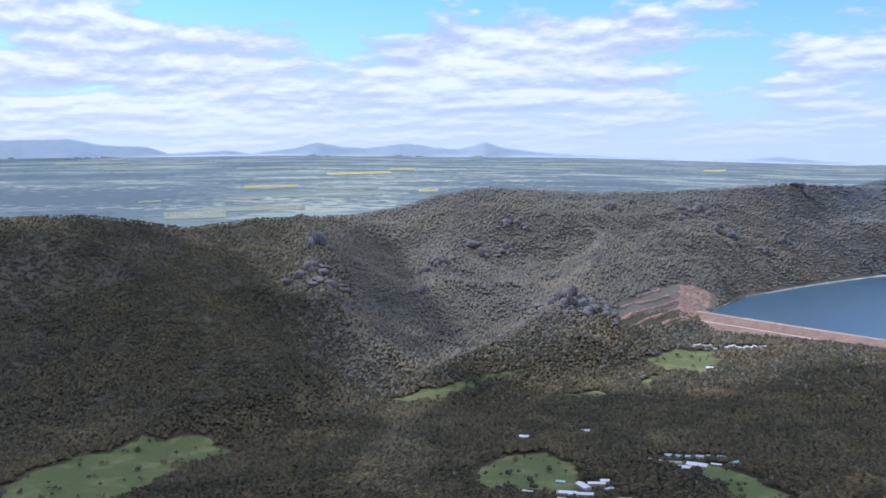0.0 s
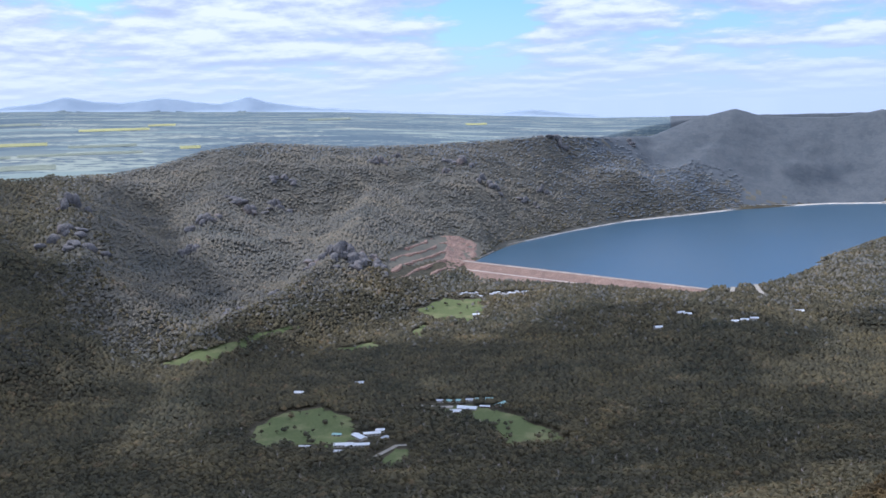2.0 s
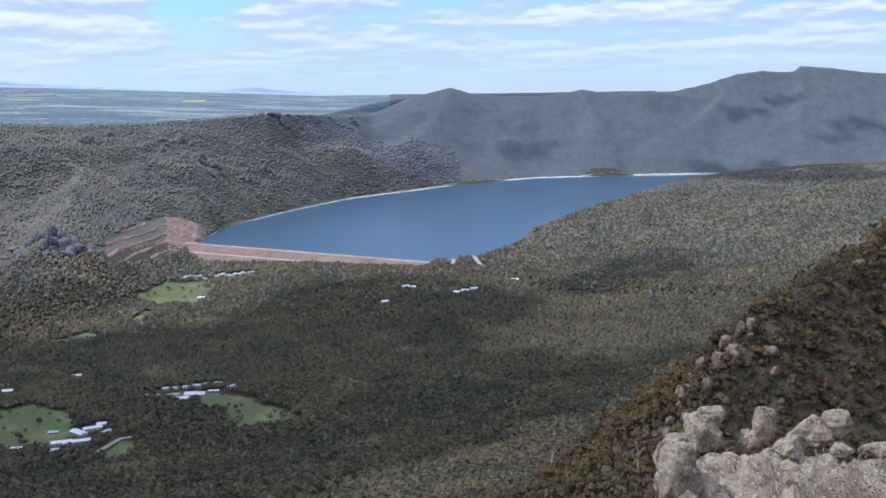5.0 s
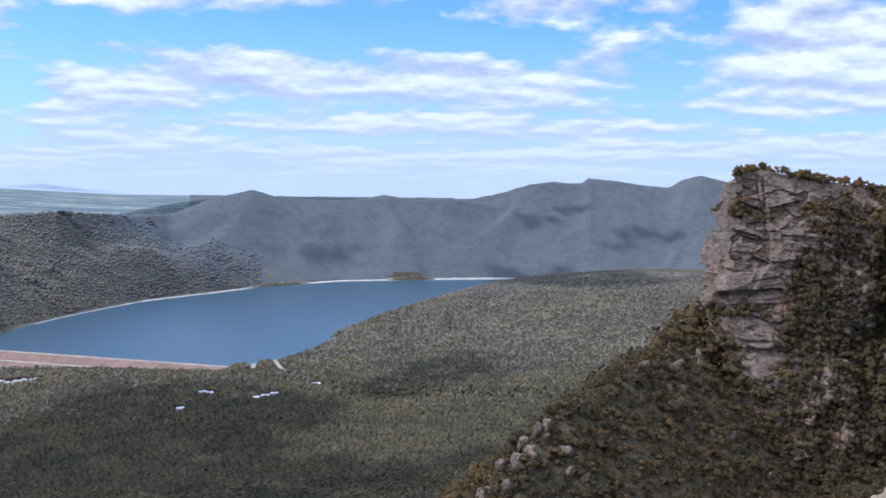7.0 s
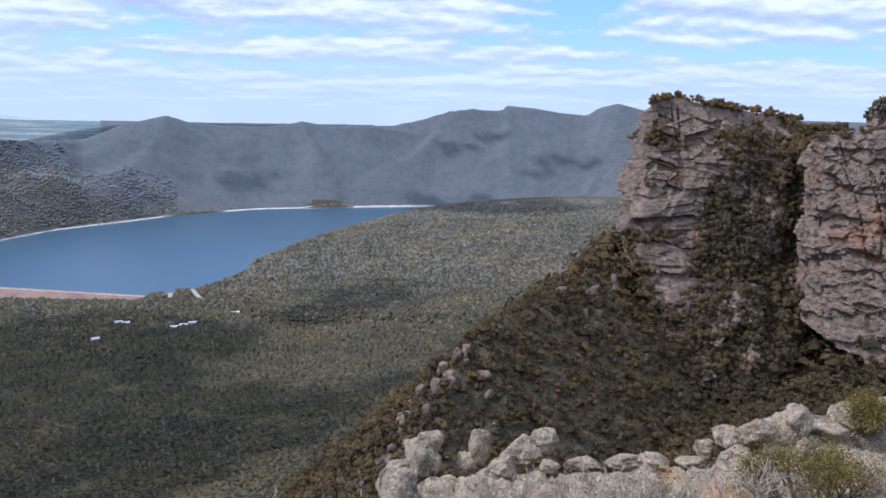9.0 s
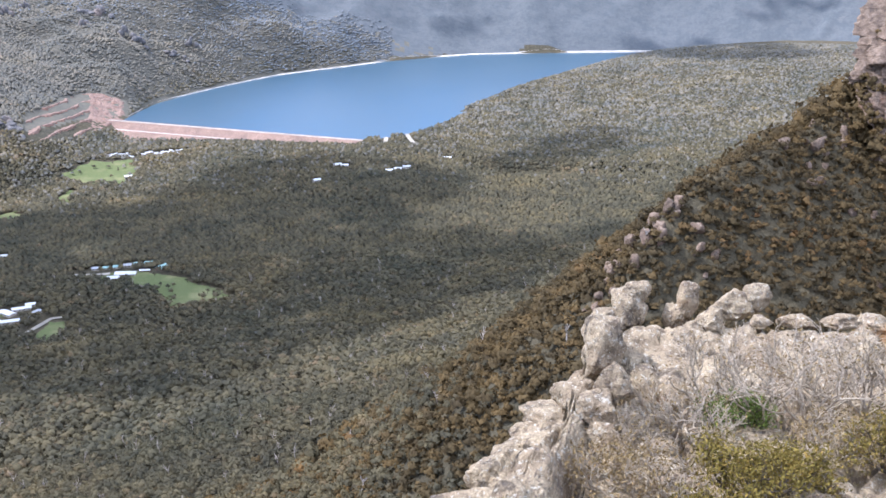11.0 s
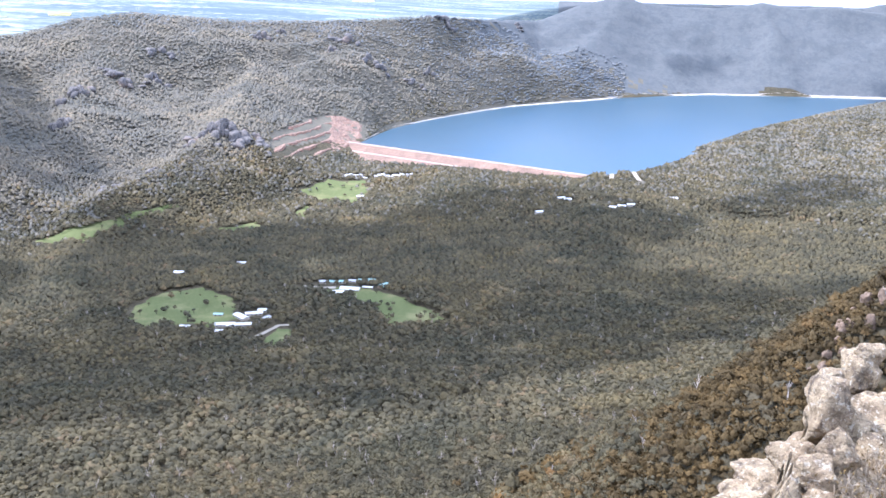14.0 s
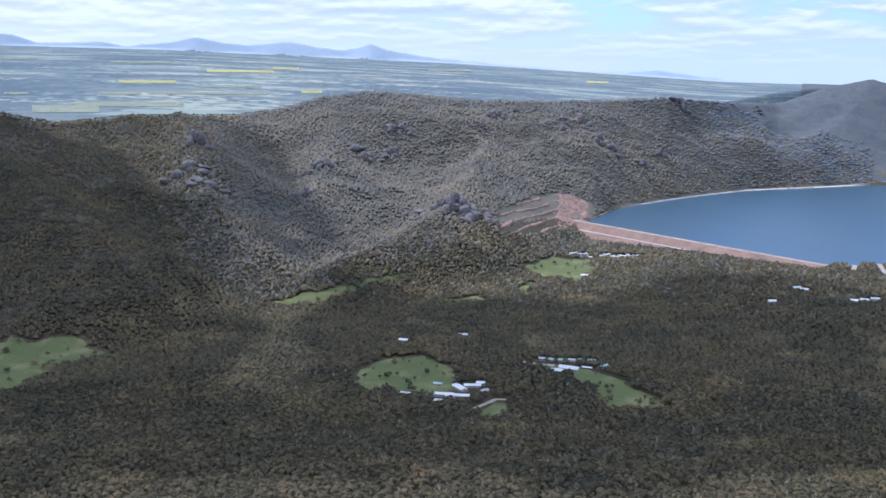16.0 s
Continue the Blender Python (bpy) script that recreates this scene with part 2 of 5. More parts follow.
def grass_material():
    m, t, b = material("meadow_grass", 0.95, 0.1)
    p = place(t)
    a = noise_tex(t, p, 0.35, 5.0, 0.65)
    g = noise_tex(t, p, 0.02, 4.0, 0.6)
    c = ramp(t, a, ((0.3, (0.088, 0.108, 0.040)), (0.7, (0.142, 0.158, 0.066))))
    c = blend(t, ramp(t, g, ((0.5, (0, 0, 0)), (0.68, (0.75, 0.75, 0.75)))), c, (0.21, 0.20, 0.095))
    t.links.new(c, b.inputs["Base Color"])
    return m


FLOOR, PLAIN, WATER, GRASS = ground_material(), plain_material(), water_material(), grass_material()
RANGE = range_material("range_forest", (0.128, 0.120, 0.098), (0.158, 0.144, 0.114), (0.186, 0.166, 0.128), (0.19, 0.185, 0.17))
# haze put into the colour: a bluer, greyer copy of the range's ground
MOUNTAIN = range_material("hazed_mountain", (0.111, 0.120, 0.126), (0.130, 0.138, 0.143), (0.149, 0.155, 0.158), (0.166, 0.160, 0.154))
# horizon hills fade by their base colour: pale blue-grey for haze
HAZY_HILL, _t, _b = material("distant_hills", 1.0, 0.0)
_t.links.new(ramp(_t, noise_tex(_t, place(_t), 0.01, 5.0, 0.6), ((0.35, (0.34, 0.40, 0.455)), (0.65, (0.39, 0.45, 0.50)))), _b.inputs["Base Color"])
CLIFF = rock_material("cliff_sandstone", (0.235, 0.166, 0.116), (0.355, 0.27, 0.20), (0.085, 0.068, 0.058), (0.36, 0.175, 0.085), 0.35, 0.3)
LEDGE = ledge_material()
SCRUB = leaf_material("scrub_leaves", (0.066, 0.051, 0.029), (0.108, 0.079, 0.038), (0.158, 0.108, 0.047), (0.210, 0.118, 0.048), 0.45, 0.36, True, 0.35)
CROWN = leaf_material("eucalypt_leaves", (0.078, 0.072, 0.049), (0.114, 0.101, 0.063), (0.158, 0.133, 0.075), (0.200, 0.147, 0.086), 0.55, 0.34, True, 0.35)
# distance haze is in these leaf colours: paler on the range, blue-grey beyond
RANGE_CROWN = leaf_material("hazed_range_leaves", (0.112, 0.107, 0.092), (0.140, 0.129, 0.104), (0.170, 0.150, 0.114), (0.204, 0.165, 0.120), 1.6, 0.18)
FAR_CROWN = leaf_material("hazed_far_leaves", (0.130, 0.142, 0.154), (0.143, 0.154, 0.164), (0.158, 0.167, 0.174), (0.176, 0.177, 0.180), 4.0, 0.10)


# ---- ground ----
def smooth(x):
    x = np.clip(x, 0, 1)
    return x * x * (3 - 2 * x)


def wobble(x, y, seed=0):
    """Cheap fractal value noise, about -1 to 1, feature size 1."""
    total, amp, size = np.zeros_like(x), 0.5, 1.0
    for k in range(4):
        u, v = x * size + 17.3 * (seed + k), y * size - 9.1 * (seed + k)
        iu, iv = np.floor(u), np.floor(v)
        fu, fv = u - iu, v - iv
        fu, fv = fu * fu * (3 - 2 * fu), fv * fv * (3 - 2 * fv)

        def h(a, b):
            s = np.sin(a * 127.1 + b * 311.7 + seed * 13.7) * 43758.5453
            return (s - np.floor(s)) * 2 - 1
        total += amp * ((h(iu, iv) * (1 - fu) + h(iu + 1, iv) * fu) * (1 - fv)
                        + (h(iu, iv + 1) * (1 - fu) + h(iu + 1, iv + 1) * fu) * fv)
        amp, size = amp * 0.5, size * 2.03
    return total


def crest_of(rows, az):
    """Polar ridge: rows of azimuth, elevation angle of the top, distance."""
    a, e, r = zip(*rows)
    rr = np.interp(az, a, r)
    return rr, EYE[2] + rr * np.tan(np.radians(np.interp(az, a, e)))


RANGE_CREST = [(-62, -2.7, 2700), (-56, -2.65, 2750), (-52, -2.65, 2800), (-49, -3.1, 2850), (-46.5, -3.6, 2950), (-43, -3.2, 3050),
               (-37, -3.15, 3250), (-34.7, -2.8, 3350), (-32.2, -2.1, 3400), (-29.3, -1.75, 3450), (-26.4, -1.95, 3500), (-23.8, -2.15, 3550),
               (-19, -2.15, 3650), (-13, -1.8, 3850), (-10, -1.9, 4150), (-7, -1.9, 4450), (-5, -1.1, 4580), (-2.6, -0.5, 4660),
               (-1.3, -0.9, 4680), (0.6, -1.05, 4700), (2.6, -1.1, 4700), (4.8, -0.75, 4720), (6.6, -1.05, 4720), (8.4, -0.9, 4720), (9.7, -1.05, 4740),
               (11, -1.2, 4760), (13, -2.2, 4760), (16, -4.0, 4760), (62, -5.0, 4760)]
FAR_CREST = [(9.7, -1.0, 4810), (11.4, -0.65, 4830), (13.2, -0.1, 4850), (14.4, 0.05, 4870), (16.1, -0.05, 4880), (16.35, 0.25, 4880), (18, 0.1, 4880),
             (20.9, -0.25, 4890), (21.6, 0.2, 4890), (22.6, 0.45, 4890), (24.4, 0.0, 4890), (30, -0.3, 4890), (45, -0.5, 4890), (62, -1.5, 4890)]
RANGE_FOOT = [(-62, 1750, -65), (-50, 1800, -65), (-42, 1850, -62), (-37, 1990, -60), (-32, 2080, -55), (-28.5, 2150, -52), (-25, 2250, -48),
              (-22, 2450, -38), (-19, 2690, -2), (-17, 2720, 0), (-15.3, 2988, 0), (-11.4, 3325, 0), (-8.5, 3575, 0), (-4.6, 3804, 0),
              (-2, 3996, 0), (2.3, 4208, 0), (7, 4283, 0), (12, 4362, 0), (20, 4390, 0), (62, 4390, 0)]
EAST_SLOPE = [(-3.4, -10.5, 2258), (-1.3, -10.15, 2340), (2.2, -8.6, 2750), (5.8, -7.25, 3150), (9.6, -6.15, 3550), (11.8, -5.6, 3800), (14.8, -5.1, 3950),
              (19.3, -4.8, 4000), (23.2, -4.7, 4050), (40, -4.6, 4100), (62, -4.6, 4100)]
PLAIN_HILLS = [(-62, 1.4), (-55.7, 1.5), (-52.4, 1.5), (-50.7, 1.14), (-48.4, 1.0), (-47.2, 0.6), (-44.2, 0.74), (-42.9, 0.55), (-40.5, 0.8), (-39.1, 1.1),
               (-37.8, 0.85), (-36.6, 0.7), (-34, 0.95), (-32.5, 0.65), (-31.2, 0.55), (-30.3, 0.72), (-29.6, 0.92), (-28.7, 0.6), (-27.5, 0.38), (-25.7, 0.15),
               (-23.9, 0.04), (-21.9, -0.15), (-20.2, -0.2), (-18, -0.4), (-15.8, -0.4), (-13.5, -0.28), (-12.2, -0.48), (-11, -0.6), (-8.7, -0.83), (0, -0.9)]
FLAT_EDGE = ((-60, -50, -41, -25, -10, 0), (0.55, 0.5, 0.42, -0.05, -0.8, -0.9))  # where the plain meets the sky
SPURS = [  # crest lines: azimuth, elevation angle, distance
    ([(-52, -3.6, 2700), (-48, -6.5, 2350), (-44.5, -9.4, 2050), (-42, -12.2, 1880)], 0.42),
    ([(-40.2, -3.0, 3080), (-39.3, -4.6, 2750), (-39.5, -6.5, 2500), (-38.0, -8.6, 2250)], 0.50),
    ([(-31.5, -2.2, 3380), (-31.8, -5.2, 2850), (-32.8, -8.0, 2500)], 0.42),
    ([(-22.5, -4.0, 3250), (-24.7, -7.9, 2480), (-28.0, -10.2, 2200), (-31.0, -11.3, 2060)], 0.40),
    ([(-13.5, -2.0, 3840), (-15.5, -4.6, 3500), (-17.5, -6.6, 3100)], 0.80),
    ([(-2.6, -0.7, 4640), (-4.0, -2.8, 4350), (-3.6, -5.2, 4050)], 0.55),
    ([(4.8, -0.9, 4700), (5.6, -2.1, 4560), (6.5, -4.2, 4380)], 0.85),
    ([(13.2, -0.4, 4830), (11.2, -2.4, 4640), (9.0, -4.6, 4420)], 0.9),
    ([(17.5, -0.2, 4870), (16.8, -2.5, 4660), (15.0, -4.7, 4450)], 0.9),
    ([(23.0, 0.2, 4880), (22.0, -2.2, 4700), (21.0, -4.4, 4480)], 0.9)]
CLIFF_SPUR = [(23.0, -7.7, 374), (21.8, -8.4, 350), (20, -9.9, 335), (17.7, -10.9, 312), (15.1, -12.9, 295), (12.9, -15.5, 280), (10.9, -18.9, 268), (8.0, -23.0, 268), (3, -27.0, 280), (-4, -30.0, 310)]


def polar(az, r):
    a = np.radians(az)
    return r * np.sin(a), r * np.cos(a)


def along(rows, x, y, slope):
    """Distance to a crest line, and the height of a ridge that falls off on both sides of it."""
    best, top = np.full(x.shape, 1e9), np.full(x.shape, -1e4)
    pts = [(*polar(a, r), EYE[2] + r * math.tan(radians(e))) for a, e, r in rows]
    for (x0, y0, z0), (x1, y1, z1) in zip(pts, pts[1:]):
        dx, dy = x1 - x0, y1 - y0
        u = np.clip(((x - x0) * dx + (y - y0) * dy) / (dx * dx + dy * dy), 0, 1)
        d = np.hypot(x - x0 - u * dx, y - y0 - u * dy)
        best, top = np.minimum(best, d), np.maximum(top, z0 + u * (z1 - z0) - slope * d)
    return best, top


def soft_max(a, b, k):
    h = np.clip(0.5 + 0.5 * (a - b) / k, 0, 1)
    return b + (a - b) * h + k * h * (1 - h)


def height(x, y):
    """The ground's height, without trees."""
    x, y = np.asarray(x, float), np.asarray(y, float)
    r, az = np.hypot(x, y), np.degrees(np.arctan2(x, y))
    floor = np.clip(-45 + 0.02 * (x + 500), -70, -25) + 4 * wobble(x / 260, y / 260, 3)
    # ground rises along the dam's toe to its far abutment
    u = ((x + 878) * 0.902 - (y - 2563) * 0.432) / 745
    off = (x + 878) * -0.432 - (y - 2563) * 0.902
    toe = smooth(1 - np.abs(off - 40) / 420) * smooth((u + 0.25) / 0.3) * smooth((1.5 - u) / 0.4)
    floor = floor * (1 - toe) + toe * (-36 + 34 * np.clip(u, 0, 1))
    # the lake's bed
    lake = smooth((az + 20) / 1.5) * smooth((r - (2268 + 26 * np.clip(-4.6 - az, -9, 14))) / 60)
    floor = floor * (1 - lake) - 14 * lake
    # gentle forested slope beyond the valley
    rc, zc = crest_of(EAST_SLOPE, az)
    d = rc - r
    east = zc - np.where(d > 0, 0.035 * d + 0.028 * np.maximum(d - 300, 0), -d * 0.22) + 6 * wobble(x / 300, y / 300, 5)
    east = np.where(az > -6, east - 60 * smooth((-3.6 - az) / 2), -200)
    z = soft_max(floor, east, 12)
    # the long range
    a, fr, fz = zip(*RANGE_FOOT)
    rf, zf = np.interp(az, a, fr), np.interp(az, a, fz)
    rc, zc = crest_of(RANGE_CREST, az)
    u = (r - rf) / np.maximum(rc - rf, 1)
    hill = zf + (zc - zf) * np.where(u < 1, np.sign(u) * np.abs(u) ** 1.12, 1 - (u - 1) * 0.9)
    rough = np.clip(u, 0, 1) * np.clip(1 - u, 0, 1) * 4
    hill = hill + rough * (95 * wobble(x / 420, y / 420, 11) + 34 * wobble(x / 120, y / 120, 12)) * np.clip((rc - rf) / 900, 0.15, 1)
    hill = np.where(az < 16, hill, -300)
    z = np.where(u > -0.3, soft_max(z, hill, 3), z)
    for rows, slope in SPURS:
        d, top = along(rows, x, y, slope)
        z = soft_max(z, top + 14 * wobble(x / 130, y / 130, 14) * np.clip(d / 80, 0, 1), 25)
    # mountains past the lake
    rc, zc = crest_of(FAR_CREST, az)
    u = (r - 4380) / (rc - 4380)
    far = (zc + 5) * np.where(u < 1, np.sign(u) * np.abs(u) ** 1.1, 1 - (u - 1))
    far = far + np.clip(u, 0, 1) * np.clip(1 - u, 0, 1) * 4 * 26 * wobble(x / 260, y / 260, 21)
    far = far - np.clip(u, 0, 1) * np.clip(1 - u, 0, 1) * 4 * 13 * (1 - np.abs(wobble(x / 190 + y / 700, y / 420, 22)) * 2.4)
    far = np.where(az > 8.5, far, -300)
    z = np.where(r > 4300, soft_max(z, far, 3), z)
    # farmland out to the horizon
    edge = np.interp(az, *FLAT_EDGE)
    k = np.clip((r - 3300) / 1550, 0, 1)
    plain = EYE[2] + r * np.tan(np.radians(-5.2 + (edge + 5.2) * k ** 0.75))
    a, e = zip(*PLAIN_HILLS)
    top = EYE[2] + 4900 * np.tan(np.radians(np.interp(az, a, e) + 0.05 * wobble(az / 0.8, az * 0, 71)))
    plain = np.maximum(plain, top - np.abs(r - 4900) * 0.8)
    behind = smooth((r - crest_of(RANGE_CREST, az)[0] - 40) / 120) * (az < 9)
    z = np.where(behind > 0, np.maximum(z, plain * behind - 300 * (1 - behind)), z)
    # escarpment on the camera's side
    line = np.where(y < 390, 0.463 * y, 180 + (y - 390) * 1.5)
    s = (line - x) * (0.9075 - 0.29 * smooth((y - 390) / 500))
    drop = np.interp(s, (-600, -260, -150, 0, 100, 200, 400, 700, 1000, 1400, 2200), (-8, 6, 66, 96, 168, 226, 318, 408, 452, 520, 700))
    scarp = EYE[2] - drop + 10 * wobble(x / 90, y / 90, 31) * smooth((r - 60) / 80)
    z = soft_max(z, np.where(y > -2500, scarp, -300), 14)
    d, top = along(CLIFF_SPUR, x, y, 0.92)
    z = soft_max(z, top + 3 * wobble(x / 25, y / 25, 33), 6)
    # the knob that the lookout stands on
    d = np.hypot(x - 10, y + 22)
    z = soft_max(z, 415 - 1.1 * np.maximum(d - 24, 0), 4)
    return z


def fast_mesh(name, verts, faces, mat, flat=False, normals=None, tone=None):
    """A mesh from arrays; foliage takes soft normals and one tone a tree."""
    me = bpy.data.meshes.new(name)
    n = faces.shape[1]
    me.vertices.add(len(verts))
    me.vertices.foreach_set("co", np.ascontiguousarray(verts, np.float32).ravel())
    me.loops.add(faces.size)
    me.loops.foreach_set("vertex_index", np.ascontiguousarray(faces, np.int32).ravel())
    me.polygons.add(len(faces))
    me.polygons.foreach_set("loop_start", np.arange(0, faces.size, n, dtype=np.int32))
    me.polygons.foreach_set("loop_total", np.full(len(faces), n, np.int32))
    me.polygons.foreach_set("use_smooth", np.full(len(faces), not flat))
    me.update(calc_edges=True)
    me.validate()
    if normals is not None:
        me.attributes.new("custom_normal", "FLOAT_VECTOR", "POINT").data.foreach_set("vector", np.ascontiguousarray(normals, np.float32).ravel())
    if tone is not None:
        me.attributes.new("tree_tone", "FLOAT", "POINT").data.foreach_set("value", np.ascontiguousarray(tone, np.float32))
    me.update()
    for m in mat if isinstance(mat, (list, tuple)) else (mat,):
        me.materials.append(m)
    return new(name, me)


def build_ground():
    cols = np.concatenate([np.arange(-180, -60, 4.0), np.arange(-60, 45, 0.27), np.arange(45, 181, 4.0)])
    rows = np.concatenate([[0.0], np.geomspace(0.5, 60, 18), np.arange(66, 330, 6.0), np.arange(330, 1800, 15.0), np.arange(1800, 4300, 20.0), np.arange(4300, 4951, 10.0)])
    az, r = np.meshgrid(cols, rows)
    x, y = polar(az, r)
    z = height(x, y)
    n, m = az.shape
    idx = np.arange(n * m).reshape(n, m)
    quads = np.stack([idx[:-1, :-1], idx[:-1, 1:], idx[1:, 1:], idx[1:, :-1]], -1).reshape(-1, 4)
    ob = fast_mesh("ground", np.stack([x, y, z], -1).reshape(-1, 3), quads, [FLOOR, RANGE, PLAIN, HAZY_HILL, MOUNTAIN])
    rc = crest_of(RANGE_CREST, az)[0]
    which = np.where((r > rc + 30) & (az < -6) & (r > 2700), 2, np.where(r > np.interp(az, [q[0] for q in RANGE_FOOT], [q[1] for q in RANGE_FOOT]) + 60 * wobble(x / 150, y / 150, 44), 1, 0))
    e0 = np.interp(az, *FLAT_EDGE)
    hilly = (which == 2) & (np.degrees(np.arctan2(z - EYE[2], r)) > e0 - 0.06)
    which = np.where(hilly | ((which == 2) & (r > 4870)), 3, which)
    # from about 4 km the ground takes the hazed mountain colour
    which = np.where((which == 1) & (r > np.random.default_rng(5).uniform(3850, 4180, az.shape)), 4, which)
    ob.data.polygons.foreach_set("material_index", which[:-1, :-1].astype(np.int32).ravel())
    # plan coordinates of the plain in km, fitted to elevation angles from the camera
    e = np.minimum(np.degrees(np.arctan2(z - EYE[2], r)) - np.interp(az, *FLAT_EDGE) - 0.25, -0.25)
    far = 0.55 / np.tan(np.radians(-e))
    uv = np.stack(polar(az, far), -1).reshape(-1, 2)
    lay = ob.data.uv_layers.new(name="plan")
    lay.data.foreach_set("uv", np.ascontiguousarray(uv[quads.ravel()], np.float32).ravel())
    tagged(ob, "forested valley ground rising to ranges and open farmland", "ground", kind="structure")


build_ground()


def part(name, bm, mat, parent=None, label=""):
    me = bpy.data.meshes.new(name)
    bm.to_mesh(me)
    bm.free()
    me.materials.append(mat)
    ob = new(name, me)
    ob.parent = parent
    return tagged(ob, label)


def at(az, el=None, r=None, z=None):
    """A place by azimuth and elevation angle from the lookout, at a distance or a height."""
    if r is None:
        r = (z - EYE[2]) / math.tan(radians(el))
    x, y = polar(az, r)
    return Vector((x, y, EYE[2] + r * math.tan(radians(el)) if z is None else z))


def build_lake():
    rows = [(-19.0, 2740), (-4.3, 2262), (-1, 2330), (4, 2950), (8, 3400), (12, 3850), (14.5, 4250), (13, 4420), (2, 4330), (-5, 4000), (-9, 3700), (-13, 3400), (-17.5, 2950)]
    bm = bmesh.new()
    bm.faces.new([bm.verts.new((*polar(a, r), 0.0)) for a, r in rows][::-1])
    tagged(part("water", bm, WATER), "calm blue reservoir lake held behind a dam", "lake", kind="structure")


build_lake()


def meet(az, el, lift=0.0):
    """The first place where a sight line from the lookout comes to the ground."""
    r = np.geomspace(60, 4900, 130)
    for _ in range(2):
        x, y = polar(az, r)
        under = EYE[2] + r * math.tan(radians(el)) < height(x, y)
        i = int(np.argmax(under)) if under.any() else len(r) - 1
        r = np.linspace(r[max(i - 1, 0)], r[i], 40)
    r = r[-1:] if not under.any() else r
    i = min(i, len(x) - 1)
    return Vector((float(x[i]), float(y[i]), float(height(x[i], y[i])) + lift))


def place_z(x, y):
    return float(height(np.array([x]), np.array([y]))[0])


# ---- dam, quarry and shore ----
def gravel_material(name, a, b, c, size):
    m, t, s = material(name, 0.95, 0.1)
    p = place(t)
    f = noise_tex(t, p, 1.0 / size, 6.0, 0.7)
    g = noise_tex(t, p, 0.05 / size, 4.0, 0.6)
    col = ramp(t, f, ((0.3, a), (0.55, b), (0.75, c)))
    col = blend(t, 1.0, col, ramp(t, g, ((0.35, (0.8, 0.8, 0.82)), (0.65, (1.15, 1.13, 1.1)))), "MULTIPLY")
    t.links.new(col, s.inputs["Base Color"])
    bumped(t, s, f, 0.8, size)
    return m


DAM_ROCK = gravel_material("pink_rockfill", (0.16, 0.105, 0.080), (0.30, 0.205, 0.16), (0.41, 0.30, 0.245), 1.6)
DAM_ROAD = gravel_material("dam_crest_gravel", (0.40, 0.33, 0.28), (0.48, 0.41, 0.35), (0.56, 0.48, 0.42), 1.0)
QUARRY = gravel_material("quarry_rock", (0.16, 0.095, 0.07), (0.36, 0.22, 0.16), (0.55, 0.40, 0.31), 3.0)
SHORE = gravel_material("pale_shore_sand", (0.40, 0.36, 0.30), (0.58, 0.53, 0.46), (0.70, 0.66, 0.60), 2.0)
TRACK = gravel_material("gravel_track", (0.28, 0.25, 0.20), (0.38, 0.34, 0.28), (0.46, 0.42, 0.36), 0.8)
DAM_L, DAM_R = at(-18.9, z=4.0, el=-8.62), at(-3.9, z=4.0, el=-10.45)


def build_dam():
    """Rockfill bank: crest road, two downstream slopes with a berm, a low wet face."""
    run = (DAM_R - DAM_L)
    run.z = 0
    n = 60
    out = Vector((run.y, -run.x, 0)).normalized()
    if out.y > 0:
        out = -out  # downstream, towards the lookout
    prof = [(-14, -8), (-5, 4.0), (-4.6, 5.1), (-4.0, 5.1), (-4.0, 4.1), (5, 4.0), (5.3, 4.9), (5.9, 4.9), (6.4, 3.6), (31, -11), (38, -11.6), (80, -34), (84, -48)]
    base = tagged(new("dam"), "long pinkish rockfill dam with a pale crest road", "dam")
    pieces = (("upstream_face", 0, 1, DAM_ROCK), ("crest_road", 1, 8, DAM_ROAD), ("upper_face", 8, 9, DAM_ROCK), ("berm", 9, 10, DAM_ROAD), ("lower_face", 10, 12, DAM_ROCK))
    for name, i0, i1, mat in pieces:
        bm = bmesh.new()
        cols = []
        for k in range(n + 1):
            c = DAM_L + run * (k / n)
            edge = min(k, n - k) / n
            cols.append([bm.verts.new((c.x + out.x * o, c.y + out.y * o, z + (0 if i < 7 else 0.5 * noise.noise((k * 0.9, i * 3.1, 1))))) for i, (o, z) in enumerate(prof[i0:i1 + 1], i0)])
        for a, b in zip(cols, cols[1:]):
            for q in range(i1 - i0):
                bm.faces.new((a[q], b[q], b[q + 1], a[q + 1]))
        bmesh.ops.recalc_face_normals(bm, faces=bm.faces)
        part(name, bm, mat, base)


build_dam()


def quarry_share(x, y, z):
    """1 inside the cut, 0 outside."""
    r, az = np.hypot(x, y), np.degrees(np.arctan2(x, y))
    el = np.degrees(np.arctan2(z - EYE[2], r))
    u = (az + 22.3) / 5.8
    low, top = -9.75 + 1.35 * np.clip(u - 0.35, 0, 1) + 0.15 * wobble(az / 0.7, r / 80, 77), -8.35 + 1.1 * np.sin(np.clip(u, 0, 1) * 2.6) + 0.22 * wobble(az / 0.6, r / 90, 78)
    return np.minimum(np.minimum(smooth(u / 0.06), smooth((1 - u) / 0.12)), np.minimum(smooth((el - low) / 0.15), smooth((top - el) / 0.15))) * (r > 2350) * (r < 2950)


